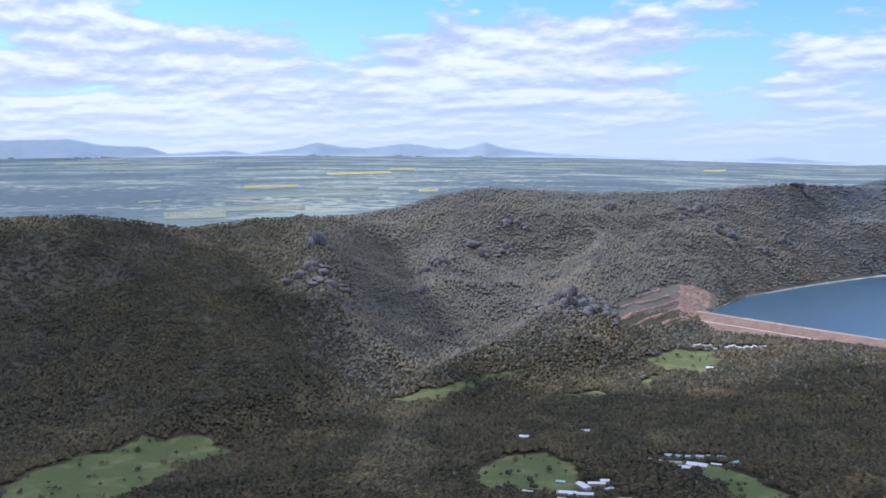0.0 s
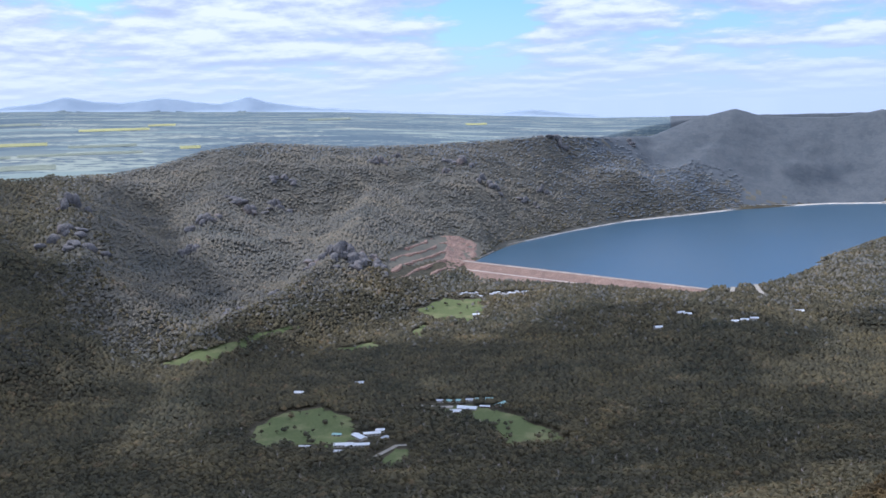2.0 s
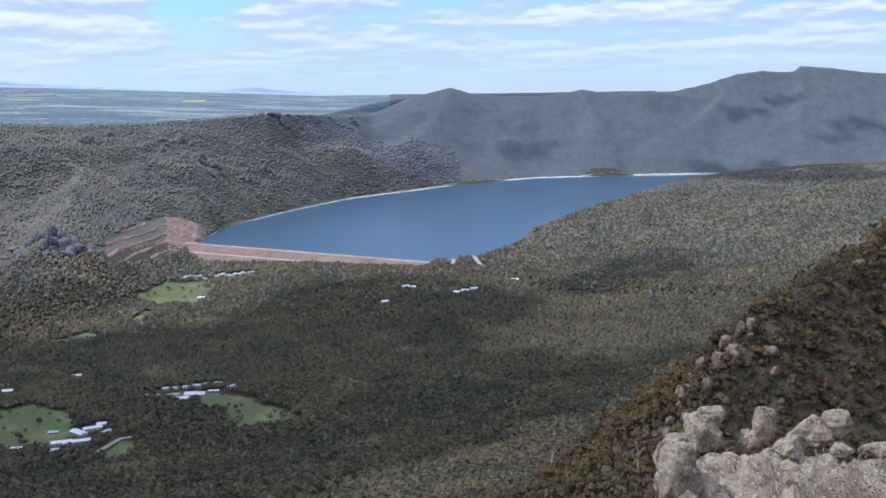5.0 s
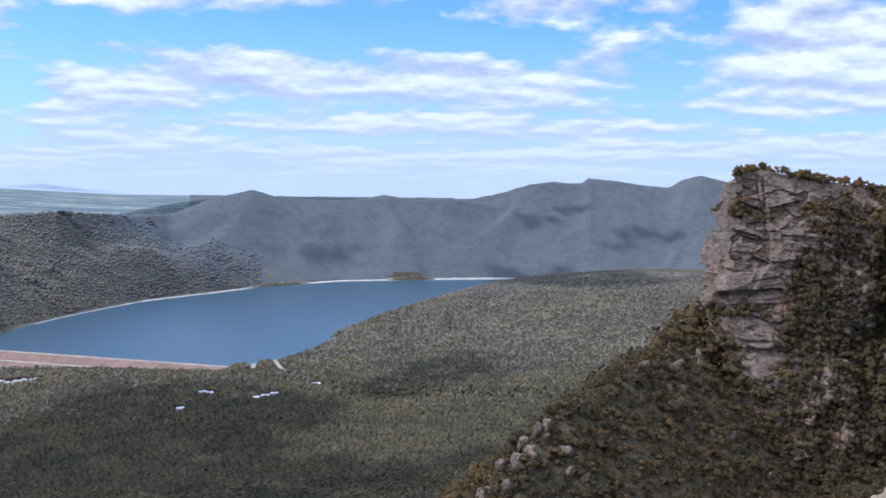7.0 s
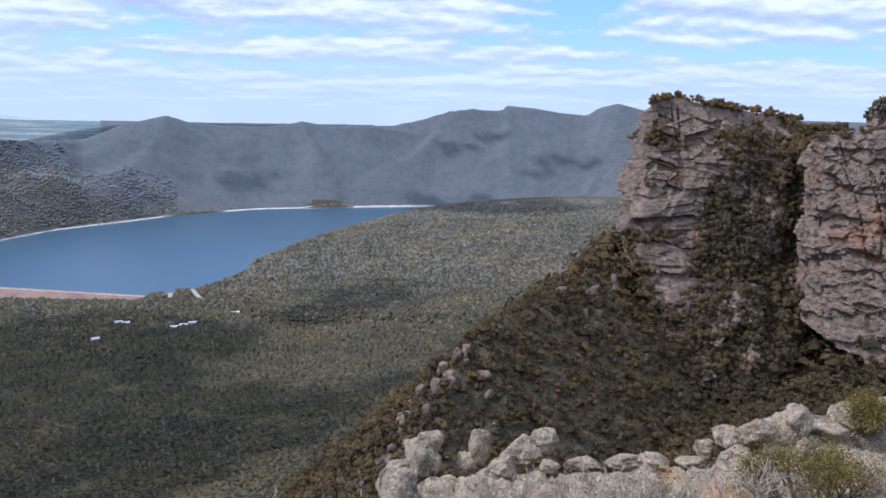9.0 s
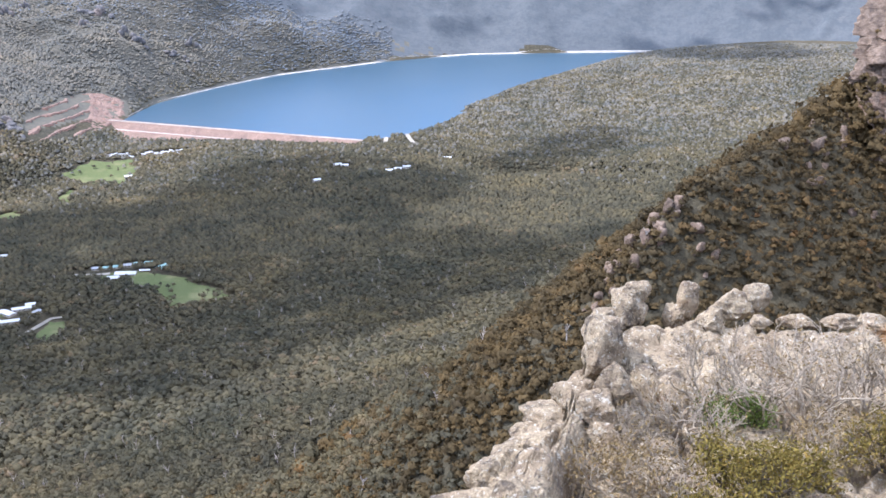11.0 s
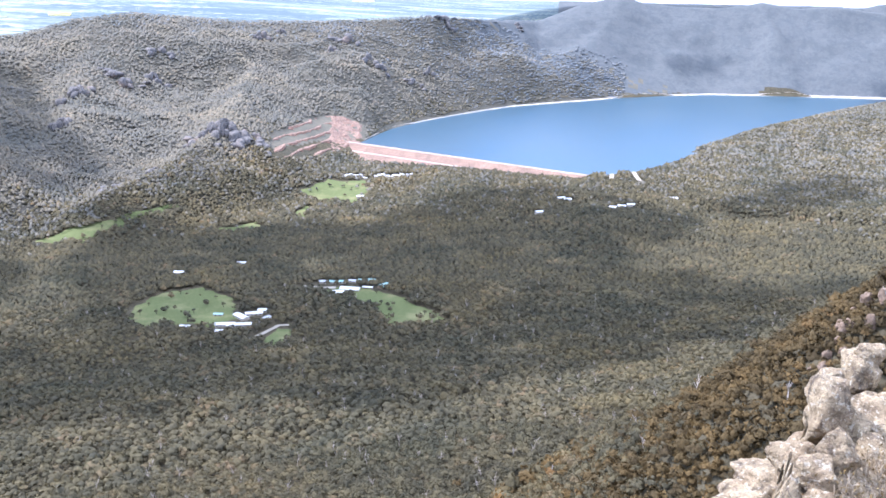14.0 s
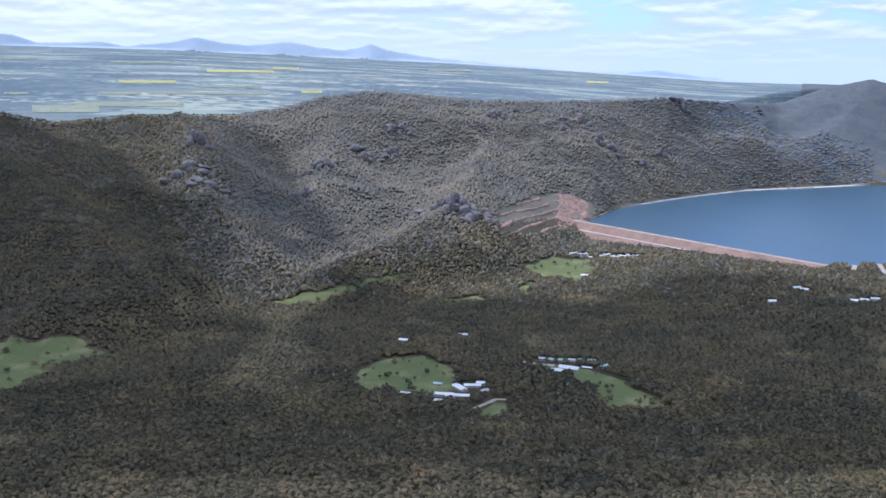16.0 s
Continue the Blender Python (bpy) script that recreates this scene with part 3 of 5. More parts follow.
def build_quarry():
    """Stepped benches cut into the hillside beside the dam."""
    base = tagged(new("quarry"), "terraced rock quarry with reddish benches beside the dam", "quarry")
    a, r = np.meshgrid(np.linspace(-22.8, -16.2, 170), np.arange(2380, 2900, 3.0))
    x, y = polar(a, r)
    z = height(x, y)
    step = 13.0
    q = (z + 5 * wobble(x / 60, y / 60, 71) + 3 * wobble(x / 14, y / 14, 72)) / step
    k = np.floor(q)
    cut = (k + smooth((q - k - 0.62) / 0.2)) * step + 1.5 * wobble(x / 9, y / 9, 73)
    bare = z + 1.5 + 4 * wobble(x / 26, y / 26, 74) + 3 * wobble(x / 8, y / 8, 75)
    mix = smooth((a + 19.0) / 0.4)
    top = cut * (1 - mix) + bare * mix
    fade = quarry_share(x, y, z)
    top = (z + 3 + (top - z - 3)) * fade + (z - 14) * (1 - fade)
    n, m = a.shape
    idx = np.arange(n * m).reshape(n, m)
    quads = np.stack([idx[:-1, :-1], idx[:-1, 1:], idx[1:, 1:], idx[1:, :-1]], -1).reshape(-1, 4)
    keep = ((fade > 0.02)[:-1, :-1] | (fade > 0.02)[1:, 1:]).ravel()
    steep = (np.abs(np.diff(top, axis=0))[:, :-1] > 2.0).ravel()
    v = np.stack([x, y, top], -1).reshape(-1, 3)
    for name, pick, mat in (("bench_tread", keep & ~steep, DAM_ROCK), ("bench_wall", keep & steep, QUARRY)):
        used, inv = np.unique(quads[pick], return_inverse=True)
        ob = fast_mesh(name, v[used], inv.reshape(-1, 4), mat, flat=True)
        ob.parent = base


build_quarry()


def build_shore():
    """Bare strip of sand round the far water's edge."""
    a, fr, fz = zip(*RANGE_FOOT)
    az = np.arange(-16.8, 13.5, 0.12)
    rf = np.interp(az, a, fr)
    w = 2.5 + 7 * np.clip((az + 12) / 12, 0, 1) * (0.55 + 0.6 * np.abs(wobble(az / 0.8, az * 0, 51)))
    lines = []
    for off, z in ((-6, -0.6), (0, 0.5), (1, 3.0)):
        x, y = polar(az, rf + off * w * (1 if off == 1 else 0.6))
        lines.append(np.stack([x, y, np.full_like(x, z) + (np.maximum(height(x, y) + 0.6 - z, 0) if off == 1 else 0)], -1))
    v = np.concatenate(lines)
    n = len(az)
    i = np.arange(n - 1)
    f = np.concatenate([np.stack([i + k * n, i + 1 + k * n, i + 1 + (k + 1) * n, i + (k + 1) * n], -1) for k in range(2)])
    tagged(fast_mesh("shore", v, f, SHORE), "bare pale sandy strip along the lake's far edge", "shore", kind="structure")


build_shore()


# ---- meadows, tracks ----
MEADOWS = [
    ("wide green meadow at the foot of the dark hill", [(-57.5, -17.2), (-55.9, -16.0), (-52.8, -15.4), (-49.2, -14.8), (-46.1, -14.9), (-43.9, -16.2), (-46.8, -16.4), (-48.3, -17.2), (-50.5, -18.0), (-54, -18.2)]),
    ("long pale meadow along the valley road", [(-35.4, -13.75), (-33.8, -13.3), (-30.6, -12.9), (-26.9, -12.0), (-27.4, -12.3), (-30.2, -13.0), (-32.9, -13.85)]),
    ("sunlit meadow below the dam", [(-20.9, -11.6), (-19.0, -10.85), (-16.7, -10.95), (-16.4, -11.5), (-17.4, -12.3), (-18.2, -12.2), (-19.7, -12.05)]),
    ("green paddock beside the long white buildings", [(-30.9, -18.3), (-29.5, -17.2), (-28.1, -16.7), (-26.4, -16.7), (-25.0, -17.2), (-24.3, -17.9), (-24.0, -18.6), (-25.6, -18.95), (-28.0, -18.8), (-29.6, -18.9)]),
    ("green paddock in front of the white lodge", [(-19.9, -17.1), (-18.2, -16.9), (-15.8, -17.2), (-14.6, -17.6), (-12.8, -18.3), (-11.7, -18.95), (-13.2, -19.35), (-15.6, -19.3), (-16.2, -18.2), (-18.0, -17.75)]),
    ("small green lawn beside a gravel drive", [(-22.9, -19.9), (-21.9, -19.3), (-21.3, -19.4), (-21.5, -19.95), (-22.4, -20.2)]),
    ("narrow grass clearing among trees", [(-25.6, -13.55), (-22.9, -13.2), (-22.6, -13.55), (-24.2, -13.85)]),
    ("narrow grass strip beside trees", [(-20.9, -12.9), (-20.3, -12.3), (-19.9, -12.4), (-20.4, -13.3)])]
CLEARINGS = []


def inside(poly, x, y):
    hit = np.zeros(x.shape, bool)
    for (x0, y0), (x1, y1) in zip(poly, poly[1:] + poly[:1]):
        cross = ((y0 > y) != (y1 > y)) & (x < (x1 - x0) * (y - y0) / (y1 - y0 + 1e-9) + x0)
        hit ^= cross
    return hit


def build_meadow(label, rows):
    pts = [meet(a, e) for a, e in rows]
    ring = []
    for p, q in zip(pts, pts[1:] + pts[:1]):
        for k in range(8):
            c = p.lerp(q, k / 8)
            ring.append((c.x + 16 * noise.noise((c.x / 40, c.y / 40, 4)) + 9 * noise.noise((c.x / 13, c.y / 13, 2)), c.y + 24 * noise.noise((c.x / 40, c.y / 40, 8)) + 10 * noise.noise((c.x / 13, c.y / 13, 6))))
    CLEARINGS.append(ring)
    mx, my = sum(p[0] for p in ring) / len(ring), sum(p[1] for p in ring) / len(ring)
    bm = bmesh.new()
    rings = []
    for f in (1.0, 0.82, 0.62, 0.42, 0.22):
        xs, ys = np.array([mx + (x - mx) * f for x, y in ring]), np.array([my + (y - my) * f for x, y in ring])
        zs = height(xs, ys) + (0.9 if f < 1 else -0.5)
        rings.append([bm.verts.new(p) for p in zip(xs.tolist(), ys.tolist(), zs.tolist())])
    mid = bm.verts.new((mx, my, place_z(mx, my) + 0.9))
    n = len(ring)
    for a, b in zip(rings, rings[1:]):
        for i in range(n):
            bm.faces.new((a[i], a[(i + 1) % n], b[(i + 1) % n], b[i]))
    for i in range(n):
        bm.faces.new((rings[-1][i], rings[-1][(i + 1) % n], mid))
    bmesh.ops.recalc_face_normals(bm, faces=bm.faces)
    tagged(part("meadow", bm, GRASS), label, "meadow", kind="structure")


for text, rows in MEADOWS:
    build_meadow(text, rows)


LAKE = [polar(a, r) for a, r in ((-19.2, 2760), (-4.3, 2250), (-1, 2330), (4, 2950), (8, 3400), (12, 3850), (14.5, 4250), (13, 4450), (2, 4360), (-5, 4060), (-9, 3760), (-13, 3460), (-17.5, 2990))]


def build_track(label, rows, width):
    pts = [meet(a, e) for a, e in rows]
    fine = []
    for p, q in zip(pts, pts[1:]):
        fine += [p.lerp(q, k / 6) for k in range(6)]
    fine.append(pts[-1])
    bm = bmesh.new()
    rail = []
    for i, c in enumerate(fine):
        d = (fine[min(i + 1, len(fine) - 1)] - fine[max(i - 1, 0)]).normalized()
        s = Vector((-d.y, d.x, 0)) * width / 2
        rail.append([bm.verts.new((c.x + k * s.x, c.y + k * s.y, place_z(c.x, c.y) + 1.3)) for k in (-1, 1)])
    for a, b in zip(rail, rail[1:]):
        bm.faces.new((a[0], a[1], b[1], b[0]))
    bmesh.ops.recalc_face_normals(bm, faces=bm.faces)
    tagged(part("road", bm, TRACK), label, "road", kind="structure")
    for p, q in zip(pts, pts[1:]):
        d = (q - p).normalized()
        w = Vector((-d.y, d.x, 0)) * (width / 2 + 7)
        CLEARINGS.append([(c.x, c.y) for c in (p - w - d * 6, p + w - d * 6, q + w + d * 6, q - w + d * 6)])


build_track("pale gravel drive curving past a lawn", [(-23.7, -19.85), (-22.8, -19.5), (-22.0, -19.15), (-21.4, -19.15)], 7)
build_track("pale gravel car park road beside the lodge", [(-20.6, -17.0), (-19.4, -17.1), (-18.6, -17.1)], 12)
build_track("bare pale access road by the dam's end", [(-2.6, -10.7), (-2.5, -10.3), (-2.1, -10.05), (-1.7, -10.1), (-1.2, -10.4), (-0.9, -10.75)], 10)


FIELDS = [(-43.26, -40.25, -1.37, 0.162), (-38.63, -34.98, -0.73, 0.129), (-35.04, -33.59, -0.56, 0.097), (-17.44, -16.24, -1.02, 0.097), (-33.45, -32.32, -1.81, 0.162)]  # azimuths, elevation angle, height in degrees
PALE_FIELDS = [(-47.67, -44.32, -2.83, 0.388), (-45.53, -39.91, -2.58, 0.259), (-48.98, -47.79, -2.02, 0.097), (-44.28, -42.1, -2, 0.129), (-39.23, -35.71, -1.58, 0.129), (-26.34, -23.95, -0.51, 0.097), (-43.59, -40.46, -0.32, 0.097), (-53.06, -49.32, 0.15, 0.097), (-50.8, -47.26, -0.22, 0.097), (-41.78, -35.4, -1.96, 0.129)]
CANOLA = gravel_material("yellow_crop", (0.42, 0.41, 0.18), (0.48, 0.46, 0.21), (0.54, 0.51, 0.26), 30.0)
STUBBLE = gravel_material("pale_stubble", (0.27, 0.30, 0.22), (0.31, 0.335, 0.25), (0.35, 0.365, 0.28), 30.0)


def build_field(label, mat, az0, az1, el, tall):
    """A crop paddock on the plain, with a ragged far side."""
    bm = bmesh.new()
    rail = []
    for k in range(9):
        a = az0 + (az1 - az0) * k / 8
        lo = meet(a, el - tall / 2)
        hi = meet(a, el + tall / 2 + 0.02 * noise.noise((a * 3, el, 0)))
        rail.append([bm.verts.new((p.x, p.y, p.z + 1.2)) for p in (lo, hi)])
    for a, b in zip(rail, rail[1:]):
        bm.faces.new((a[0], b[0], b[1], a[1]))
    bmesh.ops.recalc_face_normals(bm, faces=bm.faces)
    tagged(part("field", bm, mat), label, "field", kind="structure")


for az0, az1, el, tall in FIELDS:
    build_field("flowering yellow crop paddock on the far plain", CANOLA, az0, az1, el, tall)
for az0, az1, el, tall in PALE_FIELDS:
    build_field("pale stubble paddock on the far plain", STUBBLE, az0, az1, el, tall)


# ---- houses ----
def paint(name, colour, rough=0.5, ribs=0.0):
    m, t, b = material(name, rough, 0.4)
    p = place(t)
    g = noise_tex(t, p, 0.6, 5.0, 0.65)
    c = blend(t, 1.0, colour, ramp(t, g, ((0.3, (0.82, 0.82, 0.82)), (0.7, (1.08, 1.07, 1.05)))), "MULTIPLY")
    t.links.new(c, b.inputs["Base Color"])
    return m


ROOF_WHITE, ROOF_GREEN = paint("white_sheet_roof", (0.66, 0.66, 0.66)), paint("green_sheet_roof", (0.30, 0.46, 0.42))
ROOF_GREY, WALL_PALE = paint("grey_sheet_roof", (0.42, 0.43, 0.45)), paint("cream_wall", (0.50, 0.45, 0.38), 0.8)
WALL_BROWN, GLASS_DARK = paint("timber_wall", (0.22, 0.16, 0.11), 0.8), paint("dark_window_glass", (0.03, 0.035, 0.04), 0.15)


def box(bm, x0, x1, y0, y1, z0, z1):
    v = [bm.verts.new((x, y, z)) for z in (z0, z1) for x, y in ((x0, y0), (x1, y0), (x1, y1), (x0, y1))]
    for f in ((3, 2, 1, 0), (4, 5, 6, 7), (0, 1, 5, 4), (1, 2, 6, 5), (2, 3, 7, 6), (3, 0, 4, 7)):
        bm.faces.new([v[i] for i in f])


def gable(bm, l, w, z0, rise, over=0.7, thick=0.25):
    """A gabled roof along x: two thick slabs."""
    for side in (-1, 1):
        a = [(-l / 2 - over, 0, z0 + rise), (l / 2 + over, 0, z0 + rise), (l / 2 + over, side * (w / 2 + over), z0 - 0.15), (-l / 2 - over, side * (w / 2 + over), z0 - 0.15)]
        lo = [bm.verts.new(p) for p in a]
        hi = [bm.verts.new((x, y, z + thick)) for x, y, z in a]
        bm.faces.new(hi), bm.faces.new(lo[::-1])
        for i in range(4):
            j = (i + 1) % 4
            bm.faces.new((lo[i], lo[j], hi[j], hi[i]))
    bmesh.ops.recalc_face_normals(bm, faces=bm.faces)


def build_house(where, turn, l, w, h, rise, roof, wall, label, name="house", group=""):
    base = tagged(new(name), label, "building", group)
    base.matrix_world = pose(where.x, where.y, where.z, 0, 0, turn)
    bm = bmesh.new()
    box(bm, -l / 2, l / 2, -w / 2, w / 2, -3, h)
    for s in (-1, 1):  # gable ends
        a = [bm.verts.new(p) for p in ((s * l / 2, -w / 2, h), (s * l / 2, w / 2, h), (s * l / 2, 0, h + rise))]
        bm.faces.new(a)
    part("wall", bm, wall, base)
    bm = bmesh.new()
    gable(bm, l, w, h, rise)
    part("roof", bm, roof, base)
    if l > 9:
        n = max(2, int(l / 5))
        for i in range(n):
            bm = bmesh.new()
            x = (i + 0.5) / n * l - l / 2
            box(bm, x - 0.8, x + 0.8, -w / 2 - 0.06, -w / 2 + 0.05, 0.9, 2.2)
            part("window", bm, GLASS_DARK, base)
    CLEARINGS.append([(where.x + math.cos(k) * (l / 2 + 7), where.y + math.sin(k) * (l / 2 + 7)) for k in np.linspace(0, 5.9, 9)])
    return base


WHITE_WING = "long white sheet-roofed building at the paddock's edge"
for az, el, turn, l, w in ((-25.15, -18.98, 20, 27, 10), (-24.35, -19.05, 22, 34, 10), (-24.2, -18.6, -35, 26, 11), (-23.45, -18.45, 26, 24, 9), (-22.95, -18.3, 22, 13, 9), (-25.5, -19.35, 14, 16, 8)):
    build_house(meet(az, el), turn, l, w, 3.4, 1.6, ROOF_WHITE, WALL_PALE, WHITE_WING, "school_building", "white buildings")
build_house(meet(-27.45, -18.95), 10, 15, 8, 3.0, 1.4, ROOF_WHITE, WALL_BROWN, "small white-roofed cottage apart from the long buildings")
build_house(meet(-25.5, -18.4), 8, 13, 7, 3.0, 1.2, ROOF_GREEN, WALL_PALE, "low pale green-roofed shed among shrubs", "shed")
build_house(meet(-22.75, -18.75), 70, 14, 8, 3.2, 1.3, ROOF_GREY, WALL_PALE, "grey-roofed house under trees")
build_house(meet(-18.45, -17.45), 14, 17, 13, 3.2, 3.6, ROOF_WHITE, WALL_BROWN, "white-roofed lodge hall with a dark veranda", "lodge")
build_house(meet(-17.75, -17.25), 2, 30, 13, 3.6, 2.6, ROOF_WHITE, WALL_PALE, "long white lodge building with bright roof", "lodge")
build_house(meet(-15.75, -17.1), 62, 16, 12, 3.4, 3.8, ROOF_GREEN, WALL_BROWN, "steep green-roofed lodge hall beside trees", "lodge")
for i in range(6):
    build_house(meet(-19.35 + 0.58 * i, -16.78 - 0.03 * math.sin(i)), 8, 11, 8, 2.8, 2.0, ROOF_GREEN if i % 3 else ROOF_GREY, WALL_PALE, "small green-roofed cabin in a row", "cabin", "row of cabins")
build_house(meet(-16.7, -17.15), 5, 15, 6, 2.8, 1.0, ROOF_WHITE, WALL_BROWN, "low white-roofed wing beside the lodge", "lodge")
build_house(meet(-24.05, -15.63), 20, 14, 9, 4, 2.5, ROOF_WHITE, WALL_PALE, "white house standing alone among trees")
build_house(meet(-6.64, -12.75), 30, 15, 11, 5, 2.5, ROOF_WHITE, WALL_PALE, "pale house alone in dark forest")
for az, el, turn in ((-2.4, -12.3, 10), (-1.9, -12.2, 4), (-1.4, -12.1, 12), (-5.4, -11.9, 30), (-5.0, -11.95, 5), (1.0, -11.6, 10), (-17.1, -12.0, 20), (-27.6, -16.0, 10)):
    build_house(meet(az, el), turn, 15, 9, 5, 2.2, ROOF_WHITE, WALL_PALE, "white-roofed house half hidden in forest", group="forest houses")
random.seed(5)
for i in range(46):
    az = -18.0 + 3.9 * ((i * 0.618) % 1) + random.uniform(-0.1, 0.1)
    el = -10.72 - random.uniform(-0.1, 0.17)
    if az < -16.9 and el < -10.82:
        continue
    build_house(meet(az, el), random.uniform(-30, 60), random.uniform(6, 8.8), random.uniform(3.5, 5), 2.7, 0.7, random.choice((ROOF_WHITE, ROOF_WHITE, ROOF_GREY)), WALL_PALE,
                "small white caravan cabin in the holiday park", "caravan", "holiday park caravans")

# ---- forest ----
ICO = np.array([(0, 0, 1)] + [(0.894 * math.cos(k * 1.2566), 0.894 * math.sin(k * 1.2566), 0.447) for k in range(5)]
               + [(0.894 * math.cos(k * 1.2566 + 0.628), 0.894 * math.sin(k * 1.2566 + 0.628), -0.447) for k in range(5)] + [(0, 0, -1)])
ICO_F = np.array([(0, 1 + k, 1 + (k + 1) % 5) for k in range(5)] + [(1 + k, 6 + k, 1 + (k + 1) % 5) for k in range(5)]
                 + [(6 + k, 6 + (k + 1) % 5, 1 + (k + 1) % 5) for k in range(5)] + [(11, 6 + (k + 1) % 5, 6 + k) for k in range(5)])
TOP = np.array([(0, 0, 1.0)] + [(math.cos(k * 1.2566), math.sin(k * 1.2566), 0.25) for k in range(5)] + [(0.7 * math.cos(k * 1.2566 + 0.6), 0.7 * math.sin(k * 1.2566 + 0.6), -0.7) for k in range(5)])
TOP_F = np.array([(0, 1 + k, 1 + (k + 1) % 5) for k in range(5)] + [(1 + k, 6 + k, 1 + (k + 1) % 5) for k in range(5)] + [(6 + k, 6 + (k + 1) % 5, 1 + (k + 1) % 5) for k in range(5)])
DOME = np.array([(0, 0, 1.0)] + [(math.cos(k * 1.2566), math.sin(k * 1.2566), -0.35) for k in range(5)])
DOME_F = np.array([(0, 1 + k, 1 + (k + 1) % 5) for k in range(5)])
rng = np.random.default_rng(7)


def clumps(centres, radii, squash, form=ICO, faces=ICO_F, rough=0.28):
    """Uneven leafy masses, one island each."""
    n, k = len(centres), len(form)
    a = rng.uniform(0, 6.283, n)
    c, s = np.cos(a)[:, None], np.sin(a)[:, None]
    jit = 1 + rng.uniform(-rough, rough, (n, k))
    x, y, z = form[:, 0] * jit, form[:, 1] * jit, form[:, 2] * (1 + rng.uniform(-rough, rough, (n, k)))
    v = np.stack([(x * c - y * s), (x * s + y * c), z * squash[:, None]], -1) * radii[:, None, None] + centres[:, None, :]
    f = (np.arange(n)[:, None, None] * k + faces[None]).reshape(-1, 3)
    return v.reshape(-1, 3), f


def sprays(centres, radii, squash, count, size=0.5):
    """Leafy masses of loose sprays: slanting three-cornered pieces round each crown."""
    n = len(centres)
    d = rng.normal(0, 1, (n, count, 3))
    d[..., 2] = np.abs(d[..., 2]) * 0.9 - 0.25
    d /= np.linalg.norm(d, axis=2, keepdims=True)
    lie = d + rng.normal(0, 0.38, d.shape)
    lie /= np.linalg.norm(lie, axis=2, keepdims=True)
    t1 = np.cross(lie, rng.normal(0, 1, d.shape))
    t1 /= np.linalg.norm(t1, axis=2, keepdims=True) + 1e-6
    t2 = np.cross(lie, t1)
    flat = np.stack([np.ones(n), np.ones(n), squash], -1)[:, None, :]
    c = d * rng.uniform(0.62, 1.08, (n, count, 1)) * flat
    k = size * rng.uniform(0.6, 1.3, (n, count, 1))
    tri = np.stack([c + t1 * k, c - t1 * k * 0.55 + t2 * k * 0.8, c - t1 * k * 0.55 - t2 * k * 0.8], 2)
    v = tri * radii[:, None, None, None] + centres[:, None, None, :]
    return v.reshape(-1, 3), np.arange(n * count * 3).reshape(-1, 3)


def crowns(c, rad, squash, lobes, per, size, form=None, faces=None, core=0.8, lift=0.45):
    """Tree crowns of a few leafy lobes each, fringed with sprays. Returns vertices, faces, normals and each vertex's tree."""
    form, faces = (TOP, TOP_F) if form is None else (form, faces)
    n = len(c)
    tree = np.repeat(np.arange(n), lobes)
    if lobes > 1:
        d = rng.normal(0, 1, (n * lobes, 3))
        d[:, 2] = np.abs(d[:, 2]) * 0.8 - 0.2
        d /= np.linalg.norm(d, axis=1, keepdims=True)
        flat = np.stack([np.ones(n), np.ones(n), squash], -1)[tree]
        lc = c[tree] + d * rng.uniform(0.4, 0.8, (n * lobes, 1)) * rad[tree, None] * flat
        lr = rad[tree] * rng.uniform(0.42, 0.7, n * lobes)
    else:
        lc, lr = c, rad
    v, f = clumps(lc, lr * core, squash[tree], form, faces, 0.3)
    own = np.repeat(np.arange(len(lc)), len(form))
    if per:
        v2, f2 = sprays(lc, lr, squash[tree], per, size)
        f = np.concatenate([f, f2 + len(v)])
        v, own = np.concatenate([v, v2]), np.concatenate([own, np.repeat(np.arange(len(lc)), per * 3)])
    t = tree[own]
    nrm = 0.6 * (v - lc[own]) / lr[own, None] + 0.4 * (v - c[t]) / rad[t, None]
    nrm[:, 2] += lift
    nrm += rng.normal(0, 0.25, nrm.shape)
    return v, f, nrm / np.linalg.norm(nrm, axis=1, keepdims=True), t


def skyline_table():
    az, r = np.arange(-62, 46, 0.25), np.arange(12, 4900, 16.0)
    ga, gr = np.meshgrid(az, r)
    x, y = polar(ga, gr)
    return np.maximum.accumulate((height(x, y) - EYE[2]) / gr, axis=0)


SKYLINE = skyline_table()


def hidden_behind(x, y, z):
    """True where ground nearer to the lookout hides a treetop."""
    r, az = np.hypot(x, y), np.degrees(np.arctan2(x, y))
    i = np.clip(((r - 30 - 12) / 16).astype(int), 0, SKYLINE.shape[0] - 1)
    j = np.clip(((az + 62) / 0.25).astype(int), 0, SKYLINE.shape[1] - 1)
    return SKYLINE[i, j] > (z - EYE[2]) / r + 0.003


